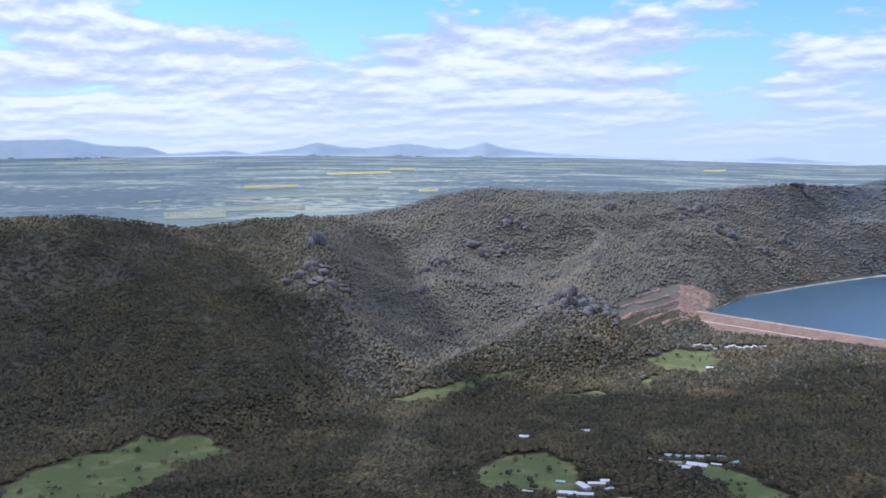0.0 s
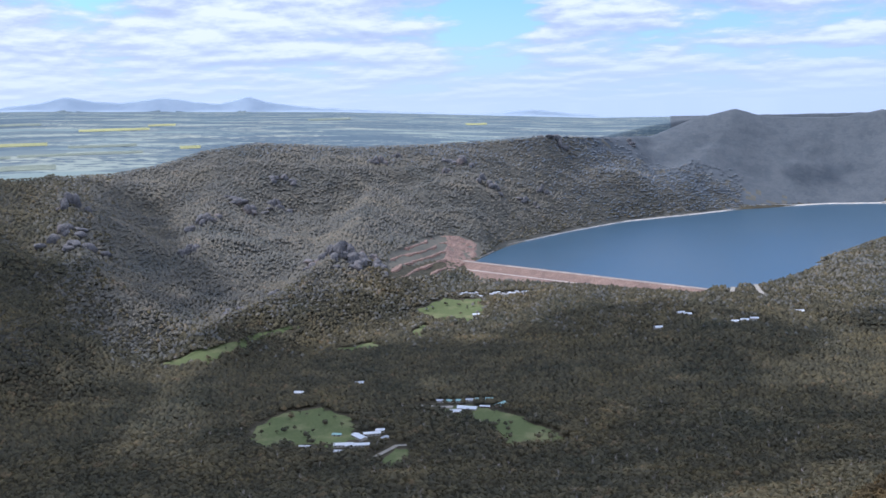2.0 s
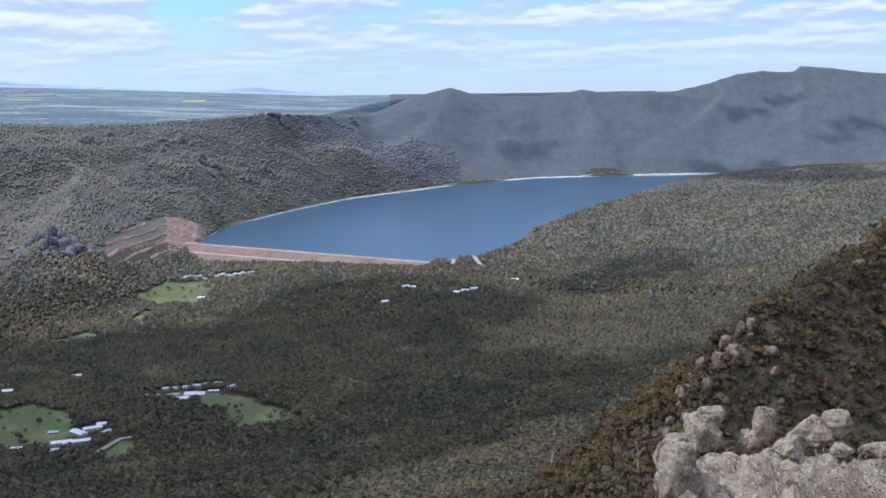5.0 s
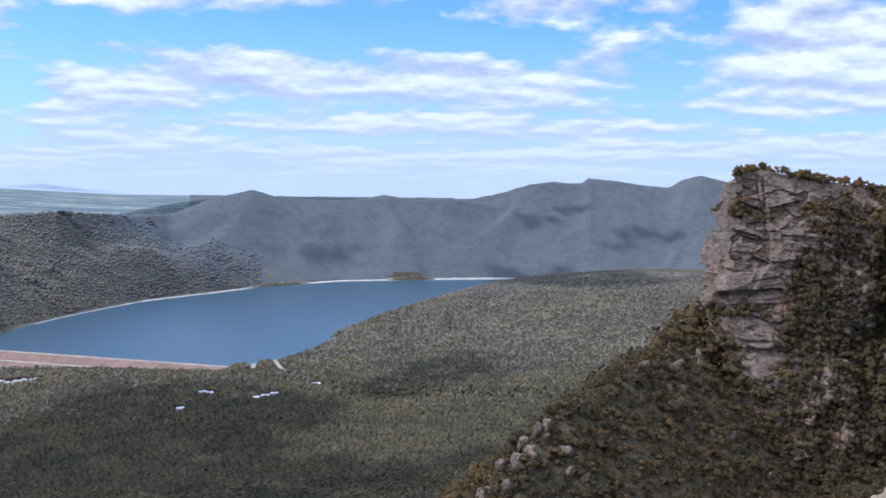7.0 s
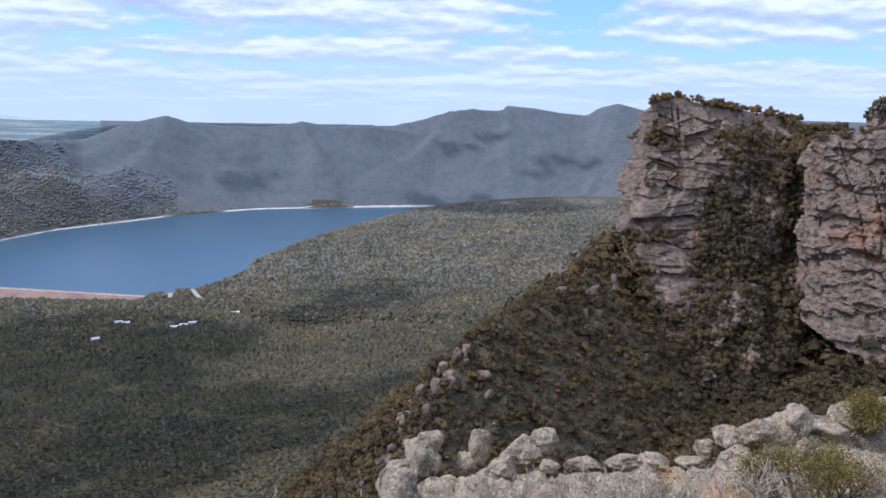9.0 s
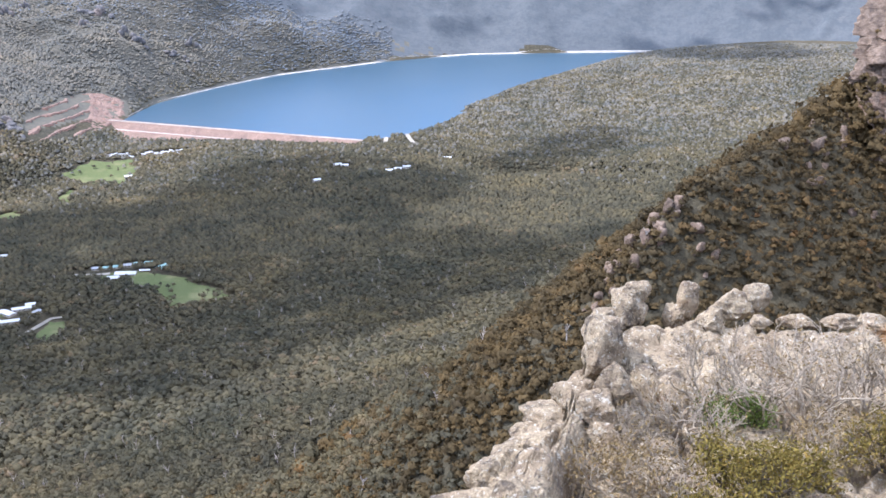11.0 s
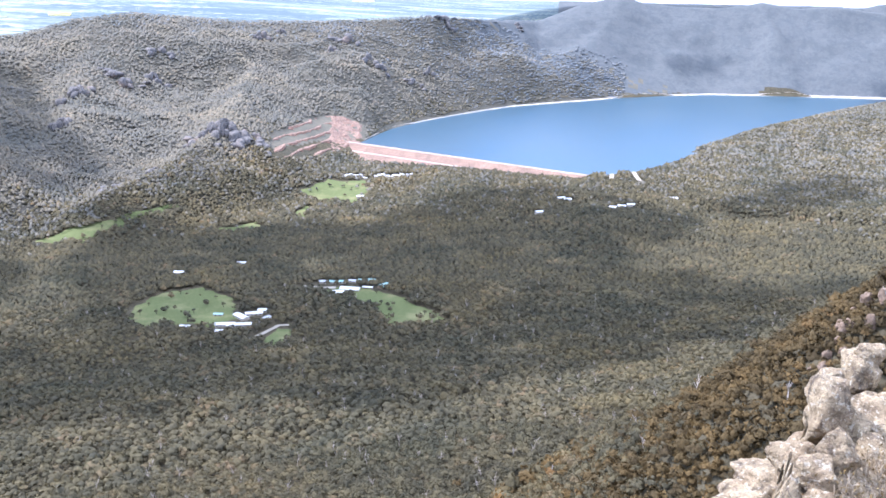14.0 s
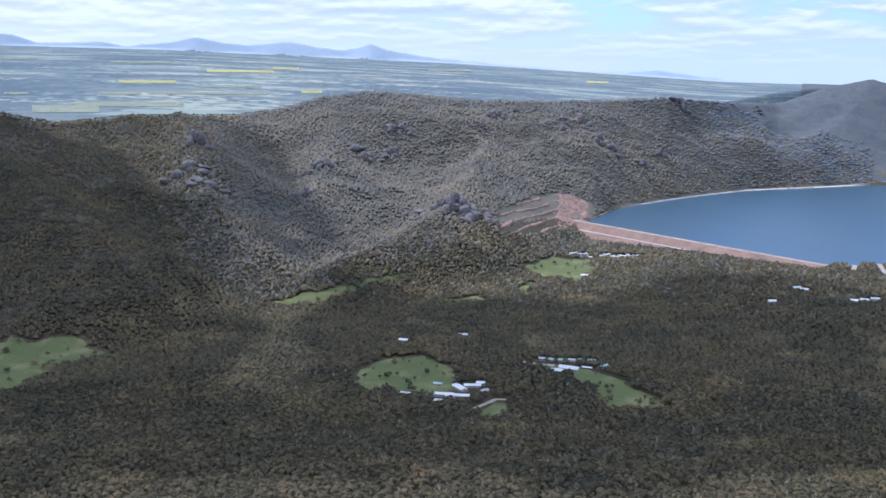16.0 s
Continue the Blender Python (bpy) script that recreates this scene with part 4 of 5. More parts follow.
def scatter(r0, r1, gap, az0=-60.0, az1=41.0):
    ex = r1 * math.sin(radians(max(abs(az0), abs(az1))))
    gx, gy = np.meshgrid(np.arange(-ex, ex, gap), np.arange(r0 * 0.45, r1, gap))
    x = (gx + rng.uniform(-0.5, 0.5, gx.shape) * gap).ravel()
    y = (gy + rng.uniform(-0.5, 0.5, gy.shape) * gap).ravel()
    r, az = np.hypot(x, y), np.degrees(np.arctan2(x, y))
    ok = (r > r0) & (r < r1) & (az > az0) & (az < az1)
    x, y = x[ok], y[ok]
    keep = np.ones(x.shape, bool)
    for poly in CLEARINGS:
        px, py = [p[0] for p in poly], [p[1] for p in poly]
        near = (x > min(px) - 5) & (x < max(px) + 5) & (y > min(py) - 5) & (y < max(py) + 5)
        if near.any():
            keep[near] &= ~inside(poly, x[near], y[near]) | (rng.uniform(0, 1, int(near.sum())) < (0.03 if len(poly) > 20 else 0.0))
    x, y = x[keep], y[keep]
    z = height(x, y)
    r, az = np.hypot(x, y), np.degrees(np.arctan2(x, y))
    dam = (DAM_R - DAM_L)
    side = ((x - DAM_L.x) * dam.y - (y - DAM_L.y) * dam.x) / dam.length
    run = ((x - DAM_L.x) * dam.x + (y - DAM_L.y) * dam.y) / dam.length
    wet = (z < 1.5) & inside(LAKE, x, y)
    bank = (np.abs(side - 30) < 42) & (run > -10) & (run < dam.length + 10)
    bank &= (side < 46) & (side > -40)
    pit = quarry_share(x, y, z) > 0.25
    a, fr, fz = zip(*RANGE_FOOT)
    sand = (np.abs(r - np.interp(az, a, fr) - 4) < 16) & (az > -16.5) & (az < 14) & (z < 9)
    ok = ~(wet | bank | pit | sand)
    return x[ok], y[ok], z[ok]


def forest(name, label, r0, r1, gap, size, tall, lobes, mat, cull=False, az0=-60.0, az1=41.0):
    x, y, z = scatter(r0, r1, gap, az0, az1)
    if r0 > 2300:
        ok = (np.hypot(x, y) < crest_of(RANGE_CREST, np.degrees(np.arctan2(x, y)))[0] + 20) | (np.arctan2(x, y) > 0.15)
        x, y, z = x[ok], y[ok], z[ok]
    if r0 >= 3900:  # no trees on the far mountains; their hazed ground colour takes over
        ok = rng.uniform(4020, 4260, len(x)) > np.hypot(x, y) + 600 * (x > -150)
        x, y, z = x[ok], y[ok], z[ok]
    if cull:
        ok = ~hidden_behind(x, y, z + 12)
        x, y, z = x[ok], y[ok], z[ok]
    n = len(x)
    grow = 1 + 0.45 * wobble(x / 60, y / 60, 61) + rng.uniform(-0.4, 0.4, n)
    rad = size * grow
    top = tall * (0.6 + 0.5 * grow)
    c = np.stack([x, y, z + top - rad * 0.7], -1)
    squash = rng.uniform(0.55, 0.9, n) * np.interp(np.hypot(x, y), (2700, 4100), (1.0, 0.42))
    form = (TOP, TOP_F) if 800 < r1 < 1600 else (DOME, DOME_F)
    v, f, nrm, tree = crowns(c, rad, squash, *lobes, *form, core=0.70 if r1 < 1600 else 1.0, lift=float(np.interp(r1, (400, 1500, 4800), (0.45, 0.5, 1.0))))
    ob = tagged(fast_mesh(name, v, f, mat, normals=nrm, tone=rng.uniform(0, 1, n)[tree]), label, "forest", kind="stuff")
    if isinstance(mat, list):  # scrub mixes with gum nearby; farther off, paler hazed leaf colours take over
        r, az = np.hypot(x, y), np.degrees(np.arctan2(x, y))
        luck = rng.uniform(0, 1, n)
        if r1 < 400:
            kind = np.where(luck < smooth((6 - az) / 14), 1, 0)
        elif r1 < 1000:
            kind = np.where(luck < np.maximum(smooth((az - 6) / 8), 0.45 + 0.5 * wobble(x / 70, y / 70, 66)) * smooth((680 - r) / 200), 1, 0)
        else:
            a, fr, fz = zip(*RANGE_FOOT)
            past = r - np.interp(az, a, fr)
            # share of haze-coloured crowns grows with distance
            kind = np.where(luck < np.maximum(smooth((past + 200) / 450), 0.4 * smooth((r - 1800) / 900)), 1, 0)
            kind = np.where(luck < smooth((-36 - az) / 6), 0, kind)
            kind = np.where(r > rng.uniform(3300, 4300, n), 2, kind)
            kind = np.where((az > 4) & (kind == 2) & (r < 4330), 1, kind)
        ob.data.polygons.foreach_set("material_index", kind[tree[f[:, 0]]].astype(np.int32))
    return ob


forest("scrub_slope", "olive and rust eucalypt scrub on the steep near slope", 45, 345, 3.3, 2.4, 3.4, (2, 22, 0.30), [SCRUB, CROWN], cull=True, az0=-36.0)
forest("undergrowth", "low brown heath between the scrub on the spur", 60, 400, 2.7, 1.8, 1.2, (1, 9, 0.42), SCRUB, cull=True, az0=-14.0, az1=40.0)
forest("slope_forest", "olive eucalypt forest covering the escarpment's slope", 345, 800, 6.3, 5.3, 8, (3, 22, 0.27), [CROWN, SCRUB], cull=True, az0=-38.0)
forest("valley_forest", "dense dark green eucalypt forest on the valley floor", 800, 1500, 7.3, 5.0, 9, (1, 9, 0.40), CROWN, cull=True)
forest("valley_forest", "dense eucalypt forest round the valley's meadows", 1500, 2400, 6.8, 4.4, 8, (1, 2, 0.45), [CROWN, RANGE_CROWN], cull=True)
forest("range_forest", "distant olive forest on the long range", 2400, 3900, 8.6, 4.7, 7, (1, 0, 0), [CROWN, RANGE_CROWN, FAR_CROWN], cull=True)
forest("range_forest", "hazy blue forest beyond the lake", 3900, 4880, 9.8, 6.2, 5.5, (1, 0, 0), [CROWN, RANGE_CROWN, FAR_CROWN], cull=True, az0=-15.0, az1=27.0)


# ---- clouds over the valley ----
CLOUD = paint("cloud_white", (0.9, 0.9, 0.92), 1.0)


def build_cloud(outline, seed, gap=70.0, full=1.0):
    """A cumulus bank 1500 m up, high above the view, whose shade falls on the ground inside the outline (azimuth, elevation angle)."""
    up = sun_way()
    ring = []
    for az, el, *r in outline:
        g = at(az, el, *r) if r else meet(az, el)
        c = g + up * ((1500 - g.z) / up.z)
        ring.append((c.x, c.y))
    local = np.random.default_rng(seed)
    xs, ys = [p[0] for p in ring], [p[1] for p in ring]
    gx, gy = np.meshgrid(np.arange(min(xs), max(xs) + gap, gap), np.arange(min(ys), max(ys) + gap, gap))
    x, y = (gx + local.uniform(-0.3, 0.3, gx.shape) * gap).ravel(), (gy + local.uniform(-0.3, 0.3, gy.shape) * gap).ravel()
    ok = inside(ring, x, y) & (local.uniform(0, 1, x.shape) < (0.9 if gap == 45 else 0.95))
    x, y = x[ok], y[ok]
    vs, fs = clumps(np.stack([x, y, 1500 + local.uniform(0, 40, len(x))], -1), gap * full * local.uniform(0.72, 1.05, len(x)), np.full(len(x), 0.35), rough=0.2)
    tagged(fast_mesh("cloud", vs, fs, CLOUD), "white cumulus cloud out of view, placed to shade the ground below", "cloud", "drifting clouds")


def oval(az, el, wide, tall):
    return [(az + wide * math.cos(k * 0.785), el + tall * math.sin(k * 0.785)) for k in range(8)]


for i, (outline, gap) in enumerate((
        ([(-57.6, -3.4), (-51, -3.4), (-46.5, -4.3), (-43.5, -5.4), (-42, -7.2), (-39.5, -8.3), (-36.9, -8.9), (-37.8, -6.9), (-38.8, -5.1), (-38.9, -4.5), (-36.8, -4.4), (-34.4, -4.6), (-34.9, -5.7), (-34.2, -7.7), (-31.7, -9.7), (-33.7, -10.9), (-38.3, -11.7), (-39.6, -12.9), (-42, -15), (-43.4, -19.1), (-58.5, -17.3)], 60),
        ([(-33.1, -12.2), (-27.9, -13.6), (-24.6, -13.4), (-19.6, -13.4), (-18.4, -14.1), (-13.1, -12.1), (-7.2, -11.5), (-4.3, -11.4), (-0.7, -12.3), (1.9, -12.8), (-1.6, -14.5), (0.1, -15.3), (6.7, -16.2), (10.7, -15.3), (8.3, -17.4), (3.6, -19.6), (-1.4, -21.1), (-8.7, -22.5), (-15, -23.9), (-23.8, -23.2), (-34.6, -21)], 45),
        ([(7.2, -10.3), (8.8, -9.8), (10.6, -9.6), (11, -10.8), (8.8, -11.4), (6.2, -11.9), (3.6, -12.3), (3.9, -11.8)], 30),
        ([(-50.8, -18.8), (-45.7, -16.4), (-37.3, -14.4), (-35.4, -15.7), (-40.2, -18), (-28, -20.9), (-21.2, -21.7), (-28, -23.7), (-41.4, -22.8), (-51, -22.8)], 45),
        (oval(15.5, -5.45, 5.5, 0.45), 60), (oval(13.4, -2.2, 1.6, 0.25), 30), (oval(15.2, -1.5, 1.4, 0.2), 25), (oval(20, -2.9, 2.0, 0.25), 30), (oval(18, -3.6, 1.2, 0.15), 20),
        (oval(1.5, -4.0, 1.8, 0.3), 30),
        # loose unseen puffs added to half-shade the cliffs and spur
        ([(9, -14, 300), (14, -12, 250), (24, -10, 280), (32, -10, 290), (46, -8, 320), (46, 0, 560), (30, 0, 520), (22, -2, 440), (14, -9, 370)], 24))):
    build_cloud(outline, 100 + i, gap, 0.34 if gap == 24 else 1.0)


# ---- cliffs ----
def cells(u, v, seed):
    """Jittered cells: a value for each cell, and the distance to its border."""
    iu, iv = np.floor(u), np.floor(v)
    f1, f2, val = np.full(u.shape, 9.0), np.full(u.shape, 9.0), np.zeros(u.shape)
    for du in (-1, 0, 1):
        for dv in (-1, 0, 1):
            a, b = iu + du, iv + dv
            h1 = np.sin(a * 127.1 + b * 311.7 + seed) * 43758.5453
            h2 = np.sin(a * 269.5 + b * 183.3 + seed) * 28001.8384
            h3 = np.sin(a * 419.2 + b * 371.9 + seed) * 19341.117
            d = np.hypot(a + 0.5 + 0.8 * (h1 - np.floor(h1) - 0.5) - u, b + 0.5 + 0.8 * (h2 - np.floor(h2) - 0.5) - v)
            new_val = h3 - np.floor(h3)
            first = d < f1
            f2 = np.where(first, f1, np.minimum(f2, d))
            val = np.where(first, new_val, val)
            f1 = np.where(first, d, f1)
    return val, f2 - f1


def split_blocks(base, name, verts, quads, key, mat, flat=False):
    """Each joint-bounded block becomes a part of its own."""
    ids = np.unique(np.round(key, 6), return_inverse=True)[1]
    order = np.argsort(ids, kind="stable")
    for group in np.split(order, np.flatnonzero(np.diff(ids[order])) + 1):
        used, inv = np.unique(quads[group], return_inverse=True)
        ob = fast_mesh(name, verts[used], inv.reshape(-1, 4), mat, flat)
        ob.parent = base


def build_cliff(name, label, tops, feet, nu, nv, seed, back=70.0, relief=1.0):
    """A jointed sandstone wall between a top line and a foot line (azimuth, elevation angle, distance)."""
    def lines(rows, u):
        k = np.linspace(0, 1, len(rows))
        a, e, r = (np.interp(u, k, c) for c in zip(*rows))
        x, y = polar(a, r)
        return x, y, EYE[2] + r * np.tan(np.radians(e))
    u, v = np.meshgrid(np.linspace(0, 1, nu), np.linspace(0, 1, nv))
    x1, y1, z1 = lines(tops, u)
    x0, y0, z0 = lines(feet, u)
    p = v + 0.10 * np.sin(v * 9 + u * 5) * v * (1 - v) * 2
    x, y, z = x0 + (x1 - x0) * p, y0 + (y1 - y0) * p, z0 + (z1 - z0) * v
    tx, ty = np.gradient(x, axis=1), np.gradient(y, axis=1)
    ln = np.hypot(tx, ty) + 1e-6
    nx, ny = ty / ln, -tx / ln
    away = (nx * x + ny * y) > 0
    nx, ny = np.where(away, -nx, nx), np.where(away, -ny, ny)
    s = np.cumsum(ln, axis=1)
    warp = 2.0 * wobble(s / 14, z / 14, seed)
    tilt = z + 0.14 * s + 1.5 * wobble(s / 20, z / 20, seed + 8)
    c1, e1 = cells((s + warp) / 13, (tilt + warp) / 7.5, seed)
    c2, e2 = cells((s - warp) / 6.5, tilt / 2.6, seed + 3)
    c3, e3 = cells((s + warp) / 2.4, tilt / 1.3, seed + 6)
    rib = wobble(s / 18, z / 70, seed + 5)
    gap = np.abs(wobble(s / 9 + 0.03 * z, z / 90, seed + 12))
    out = relief * (4.2 * (c1 - 0.5) + 2.4 * (c2 - 0.5) + 0.7 * (c3 - 0.5) + 4.6 * rib - 0.5 * np.clip(1 - e1 / 0.06, 0, 1) - 0.35 * np.clip(1 - e2 / 0.10, 0, 1)
                    - 2.2 * np.clip(1 - gap / 0.05, 0, 1) + 0.35 * wobble(s / 1.6, z / 1.6, seed + 9))
    out = out * np.clip((1 - v) * 14, 0.25, 1)
    x, y = x + nx * out, y + ny * out
    z = z + 0.5 * (c2 - 0.5) * (v < 0.97)
    bx, by = x1[0] / np.hypot(x1[0], y1[0]), y1[0] / np.hypot(x1[0], y1[0])
    rows = [np.stack([x, y, z], -1)]
    for k in (2, 5, 10, 18, 30, 48, back):
        xx, yy = x[-1] + bx * k, y[-1] + by * k
        rows.append(np.stack([xx, yy, z[-1] - 0.02 * k + 1.1 * wobble(xx / 6, yy / 6, seed + 11) * min(1, k / 6)], -1)[None])
    rows.append(np.stack([x[-1] + bx * (back + 4), y[-1] + by * (back + 4), z[-1] - 60], -1)[None])
    g = np.concatenate(rows)
    n, m = g.shape[:2]
    idx = np.arange(n * m).reshape(n, m)
    quads = np.stack([idx[:-1, :-1], idx[:-1, 1:], idx[1:, 1:], idx[1:, :-1]], -1).reshape(-1, 4)
    ob = tagged(new(name), label, "cliff")
    key = np.concatenate([c1, np.repeat(c1[-1:], n - len(c1), 0)])[:-1, :-1].ravel()
    split_blocks(ob, "rock_block", g.reshape(-1, 3), quads, key, CLIFF, True)
    return ob, g


MAIN_TOP = [(26.5, 0.5, 460), (25.0, 0.6, 410), (24.45, 0.5, 386), (25.0, 0.75, 388), (25.9, 0.8, 391), (27.5, 0.5, 396), (29, 0.3, 402), (30.6, 0.0, 412), (32.4, -0.3, 430)]
MAIN_FOOT = [(25.0, -4.5, 450), (23.7, -5.5, 390), (23.0, -6.9, 366), (23.9, -9.0, 352), (24.8, -11.8, 345), (26.4, -14.0, 338), (28.2, -16.5, 328), (30.3, -16.8, 328), (32.2, -15.0, 345)]
SIDE_TOP = [(33.6, -0.9, 430), (32.95, -1.3, 385), (33.6, -1.1, 378), (35.4, -0.8, 376), (38, -0.5, 378), (42, -0.2, 382), (47, 0.0, 388)]
SIDE_FOOT = [(33.4, -8.5, 410), (32.7, -9.6, 368), (33.5, -11.0, 358), (35.4, -12.4, 350), (38, -13.6, 345), (42, -14.5, 340), (47, -15, 340)]
main_cliff, main_grid = build_cliff("cliff", "tall grey jointed sandstone cliff with rust-stained overhangs", MAIN_TOP, MAIN_FOOT, 220, 250, 3)
side_cliff, side_grid = build_cliff("cliff", "broad grey sandstone buttress with a rust-orange undercut", SIDE_TOP, SIDE_FOOT, 180, 140, 17)
far_cliff, far_grid = build_cliff("cliff", "distant rock outcrop on the plateau rim", [(35.6, 0.0, 640), (36.2, 0.75, 622), (37.2, 0.95, 620), (39, 0.8, 625), (44, 0.6, 630)],
                                  [(35.6, -2, 635), (36.0, -2.5, 615), (37.2, -2.5, 612), (39, -2.5, 615), (44, -2.5, 620)], 60, 40, 29)


gully, gully_grid = build_cliff("cliff", "steep scrub-filled gully between the cliffs", [(29.6, -0.2, 418), (31.2, -0.5, 420), (32.8, -0.8, 415), (35, -0.9, 410)],
                                [(29.8, -17.2, 334), (31.5, -16.0, 344), (33.2, -12.0, 362), (35, -9.5, 380)], 70, 120, 23, relief=0.7)


def scrub_on(name, label, grid, count, share, size, seed, mat=None):
    """Shrubs rooted on a cliff's ledges and in its gullies."""
    local = np.random.default_rng(seed)
    n, m = grid.shape[:2]
    i = local.integers(2, n - 3, count)
    j = local.integers(1, m - 2, count)
    p = grid[i, j]
    fi, fj = i / (n - 9), j / m
    dz = (grid[i + 1, j] - grid[i - 1, j])
    lean = np.hypot(dz[:, 0], dz[:, 1]) / (np.abs(dz[:, 2]) + 0.05)
    want = share(fi, fj) + 0.9 * wobble(p[:, 0] / 16 + p[:, 1] / 16, p[:, 2] / 8, seed) + np.clip(lean - 0.6, 0, 0.4)
    ok = want > 0.5
    p = p[ok]
    k = len(p)
    rad = size * local.uniform(0.5, 1.3, k)
    c = p + np.stack([np.zeros(k), np.zeros(k), rad * 0.5], -1)
    v, f, nrm, tree = crowns(c, rad, local.uniform(0.7, 1.1, k), 2, 10, 0.42)
    tagged(fast_mesh(name, v, f, mat or CROWN, normals=nrm, tone=local.uniform(0, 1, k)[tree]), label, "shrubs", kind="stuff")


scrub_on("cliff_scrub", "olive scrub clinging to ledges of the tall cliff", main_grid, 6500, lambda v, u: -0.18 + 0.85 * smooth((u - 0.58) / 0.15) * smooth((0.97 - v) / 0.1) + 0.35 * smooth((0.30 - v) / 0.3) + 0.9 * (v > 0.985), 1.9, 41, SCRUB)
scrub_on("cliff_scrub", "dense scrub filling the gully between the cliffs", gully_grid, 2200, lambda v, u: 0.6, 2.2, 45, SCRUB)
scrub_on("cliff_scrub", "olive scrub on the broad buttress and plateau", side_grid, 3000, lambda v, u: -0.45 + 1.1 * (v > 0.97) + 0.4 * smooth((0.12 - v) / 0.1), 1.3, 43, SCRUB)
scrub_on("cliff_scrub", "dark scrub along the far plateau rim", far_grid, 900, lambda v, u: 0.75 * (v > 0.8), 1.8, 47)


# ---- outcrops on the range and spur ----
def boulder_mesh(name, seed, mat, levels=3, blocky=0.5, square=0.0):
    bm = bmesh.new()
    bmesh.ops.create_icosphere(bm, subdivisions=levels, radius=1.0)
    local = random.Random(seed)
    cuts = []
    for k in range(13):
        n = Vector((local.gauss(0, 1), local.gauss(0, 1), local.gauss(0, 1) * 0.8)).normalized()
        cuts.append((n, local.uniform(0.55, 0.85)))
    for v in bm.verts:
        p = v.co.normalized()
        p = p / (abs(p.x) ** 3 + abs(p.y) ** 3 + abs(p.z) ** 3) ** (1 / 3) * (1 - 0.1 * square) if square else p
        for n, d in cuts:
            over = p.dot(n) - d
            if over > 0:
                p = p - n * over * blocky
        n1 = noise.noise(p * 1.5 + Vector((seed * 7.7, 0, 0)))
        n2 = noise.noise(p * 4.0 + Vector((0, seed * 5.1, 0)))
        n3 = noise.noise(p * 10.0 + Vector((0, 0, seed * 3.3)))
        crack = abs(noise.noise(p * 2.4 + Vector((seed, seed, 0))))
        bed = p.z * 2.3 + 0.5 * noise.noise(p * 1.3 + Vector((seed * 2.1, 1, 3))) + seed * 0.37
        n1 -= 0.75 * max(0.0, 0.16 - abs(bed - round(bed))) / 0.16 * blocky
        v.co = p * (1.15 + 0.16 * n1 + 0.08 * n2 + 0.04 * n3 - 0.14 * max(0, 0.10 - crack) / 0.10)
    me = bpy.data.meshes.new(name)
    bm.to_mesh(me)
    bm.free()
    me.materials.append(mat)
    me.polygons.foreach_set("use_smooth", [True] * len(me.polygons))
    return me


CRAG = rock_material("range_sandstone", (0.165, 0.152, 0.145), (0.25, 0.23, 0.21), (0.09, 0.088, 0.09), (0.27, 0.20, 0.155), 0.10, 0.2)
CRAG_MESHES = [boulder_mesh("crag_block", s, CRAG, 2, 0.75) for s in range(6)]
random.seed(11)


def build_crag(az, el, wide, tall, n, label):
    """A cluster of upright blocks standing out of the hillside."""
    g = meet(az, el)
    base = tagged(new("crag"), label, "rock outcrop", "outcrops on the range")
    base.location = g
    side = Vector((math.cos(radians(az)), -math.sin(radians(az)), 0))
    for i in range(n):
        k = random.uniform(-0.5, 0.5)
        w = g + side * k * wide + Vector((g.x, g.y, 0)).normalized() * random.uniform(-0.2, 0.25) * wide
        h = tall * (1.1 - 1.3 * abs(k)) * random.uniform(0.6, 1.1)
        ob = new("rock", CRAG_MESHES[random.randrange(6)])
        ob.parent = base
        ob.location = Vector((w.x, w.y, place_z(w.x, w.y) + h * 0.25)) - g
        ob.rotation_euler = (random.uniform(-0.2, 0.2), random.uniform(-0.2, 0.2), random.uniform(0, 6))
        ob.scale = (wide / n ** 0.5 * random.uniform(0.26, 0.55), wide / n ** 0.5 * random.uniform(0.26, 0.55), h * 0.62)


for row in ((-24.7, -8.3, 175, 30, 30, "big dark jagged sandstone knoll above the valley"), (-24.0, -9.0, 140, 20, 16, "broken rock ledge under the knoll"),
            (-28.9, -10.5, 60, 18, 7, "low rock ledge on the spur"), (-31.0, -11.2, 70, 18, 8, "rounded rock outcrop at the spur's foot"),
            (-39.2, -4.7, 80, 40, 9, "jagged grey outcrop high on the spur"), (-40.0, -6.3, 120, 24, 11, "broken pale ledge on the dark hillside"), (-38.6, -7.2, 100, 22, 9, "broken pale ledge on the dark hillside"),
            (-32.6, -6.1, 110, 24, 10, "broken grey ledge beside the ravine"), (-33.2, -7.6, 80, 22, 9, "pale rock face beside the ravine"), (-29.9, -5.4, 130, 22, 10, "long dark rock band on the range"),
            (-28.2, -5.5, 70, 24, 6, "dark rock step on the range"), (-28.0, -4.0, 90, 22, 7, "dark rock step below the crest"), (-22.4, -3.1, 60, 26, 6, "dark rock teeth below the crest"), (-21.3, -2.8, 40, 22, 4, "dark rock teeth below the crest"),
            (-17.8, -3.3, 110, 24, 8, "slanting dark rock rib on the range"), (-18.6, -3.8, 60, 24, 5, "slanting dark rock rib on the range"), (-16.3, -4.5, 90, 28, 7, "dark rock cluster on the range's flank"),
            (-13.3, -1.9, 50, 16, 4, "small rock tooth on the crest"), (-12.2, -2.2, 90, 26, 6, "dark crag under the crest"), (-8.3, -2.3, 60, 18, 4, "small crag under the crest"),
            (-13.1, -5.0, 45, 34, 4, "pale rock tor above the lake"), (-13.9, -5.7, 70, 24, 5, "broken tor above the lake")):
    build_crag(*row)

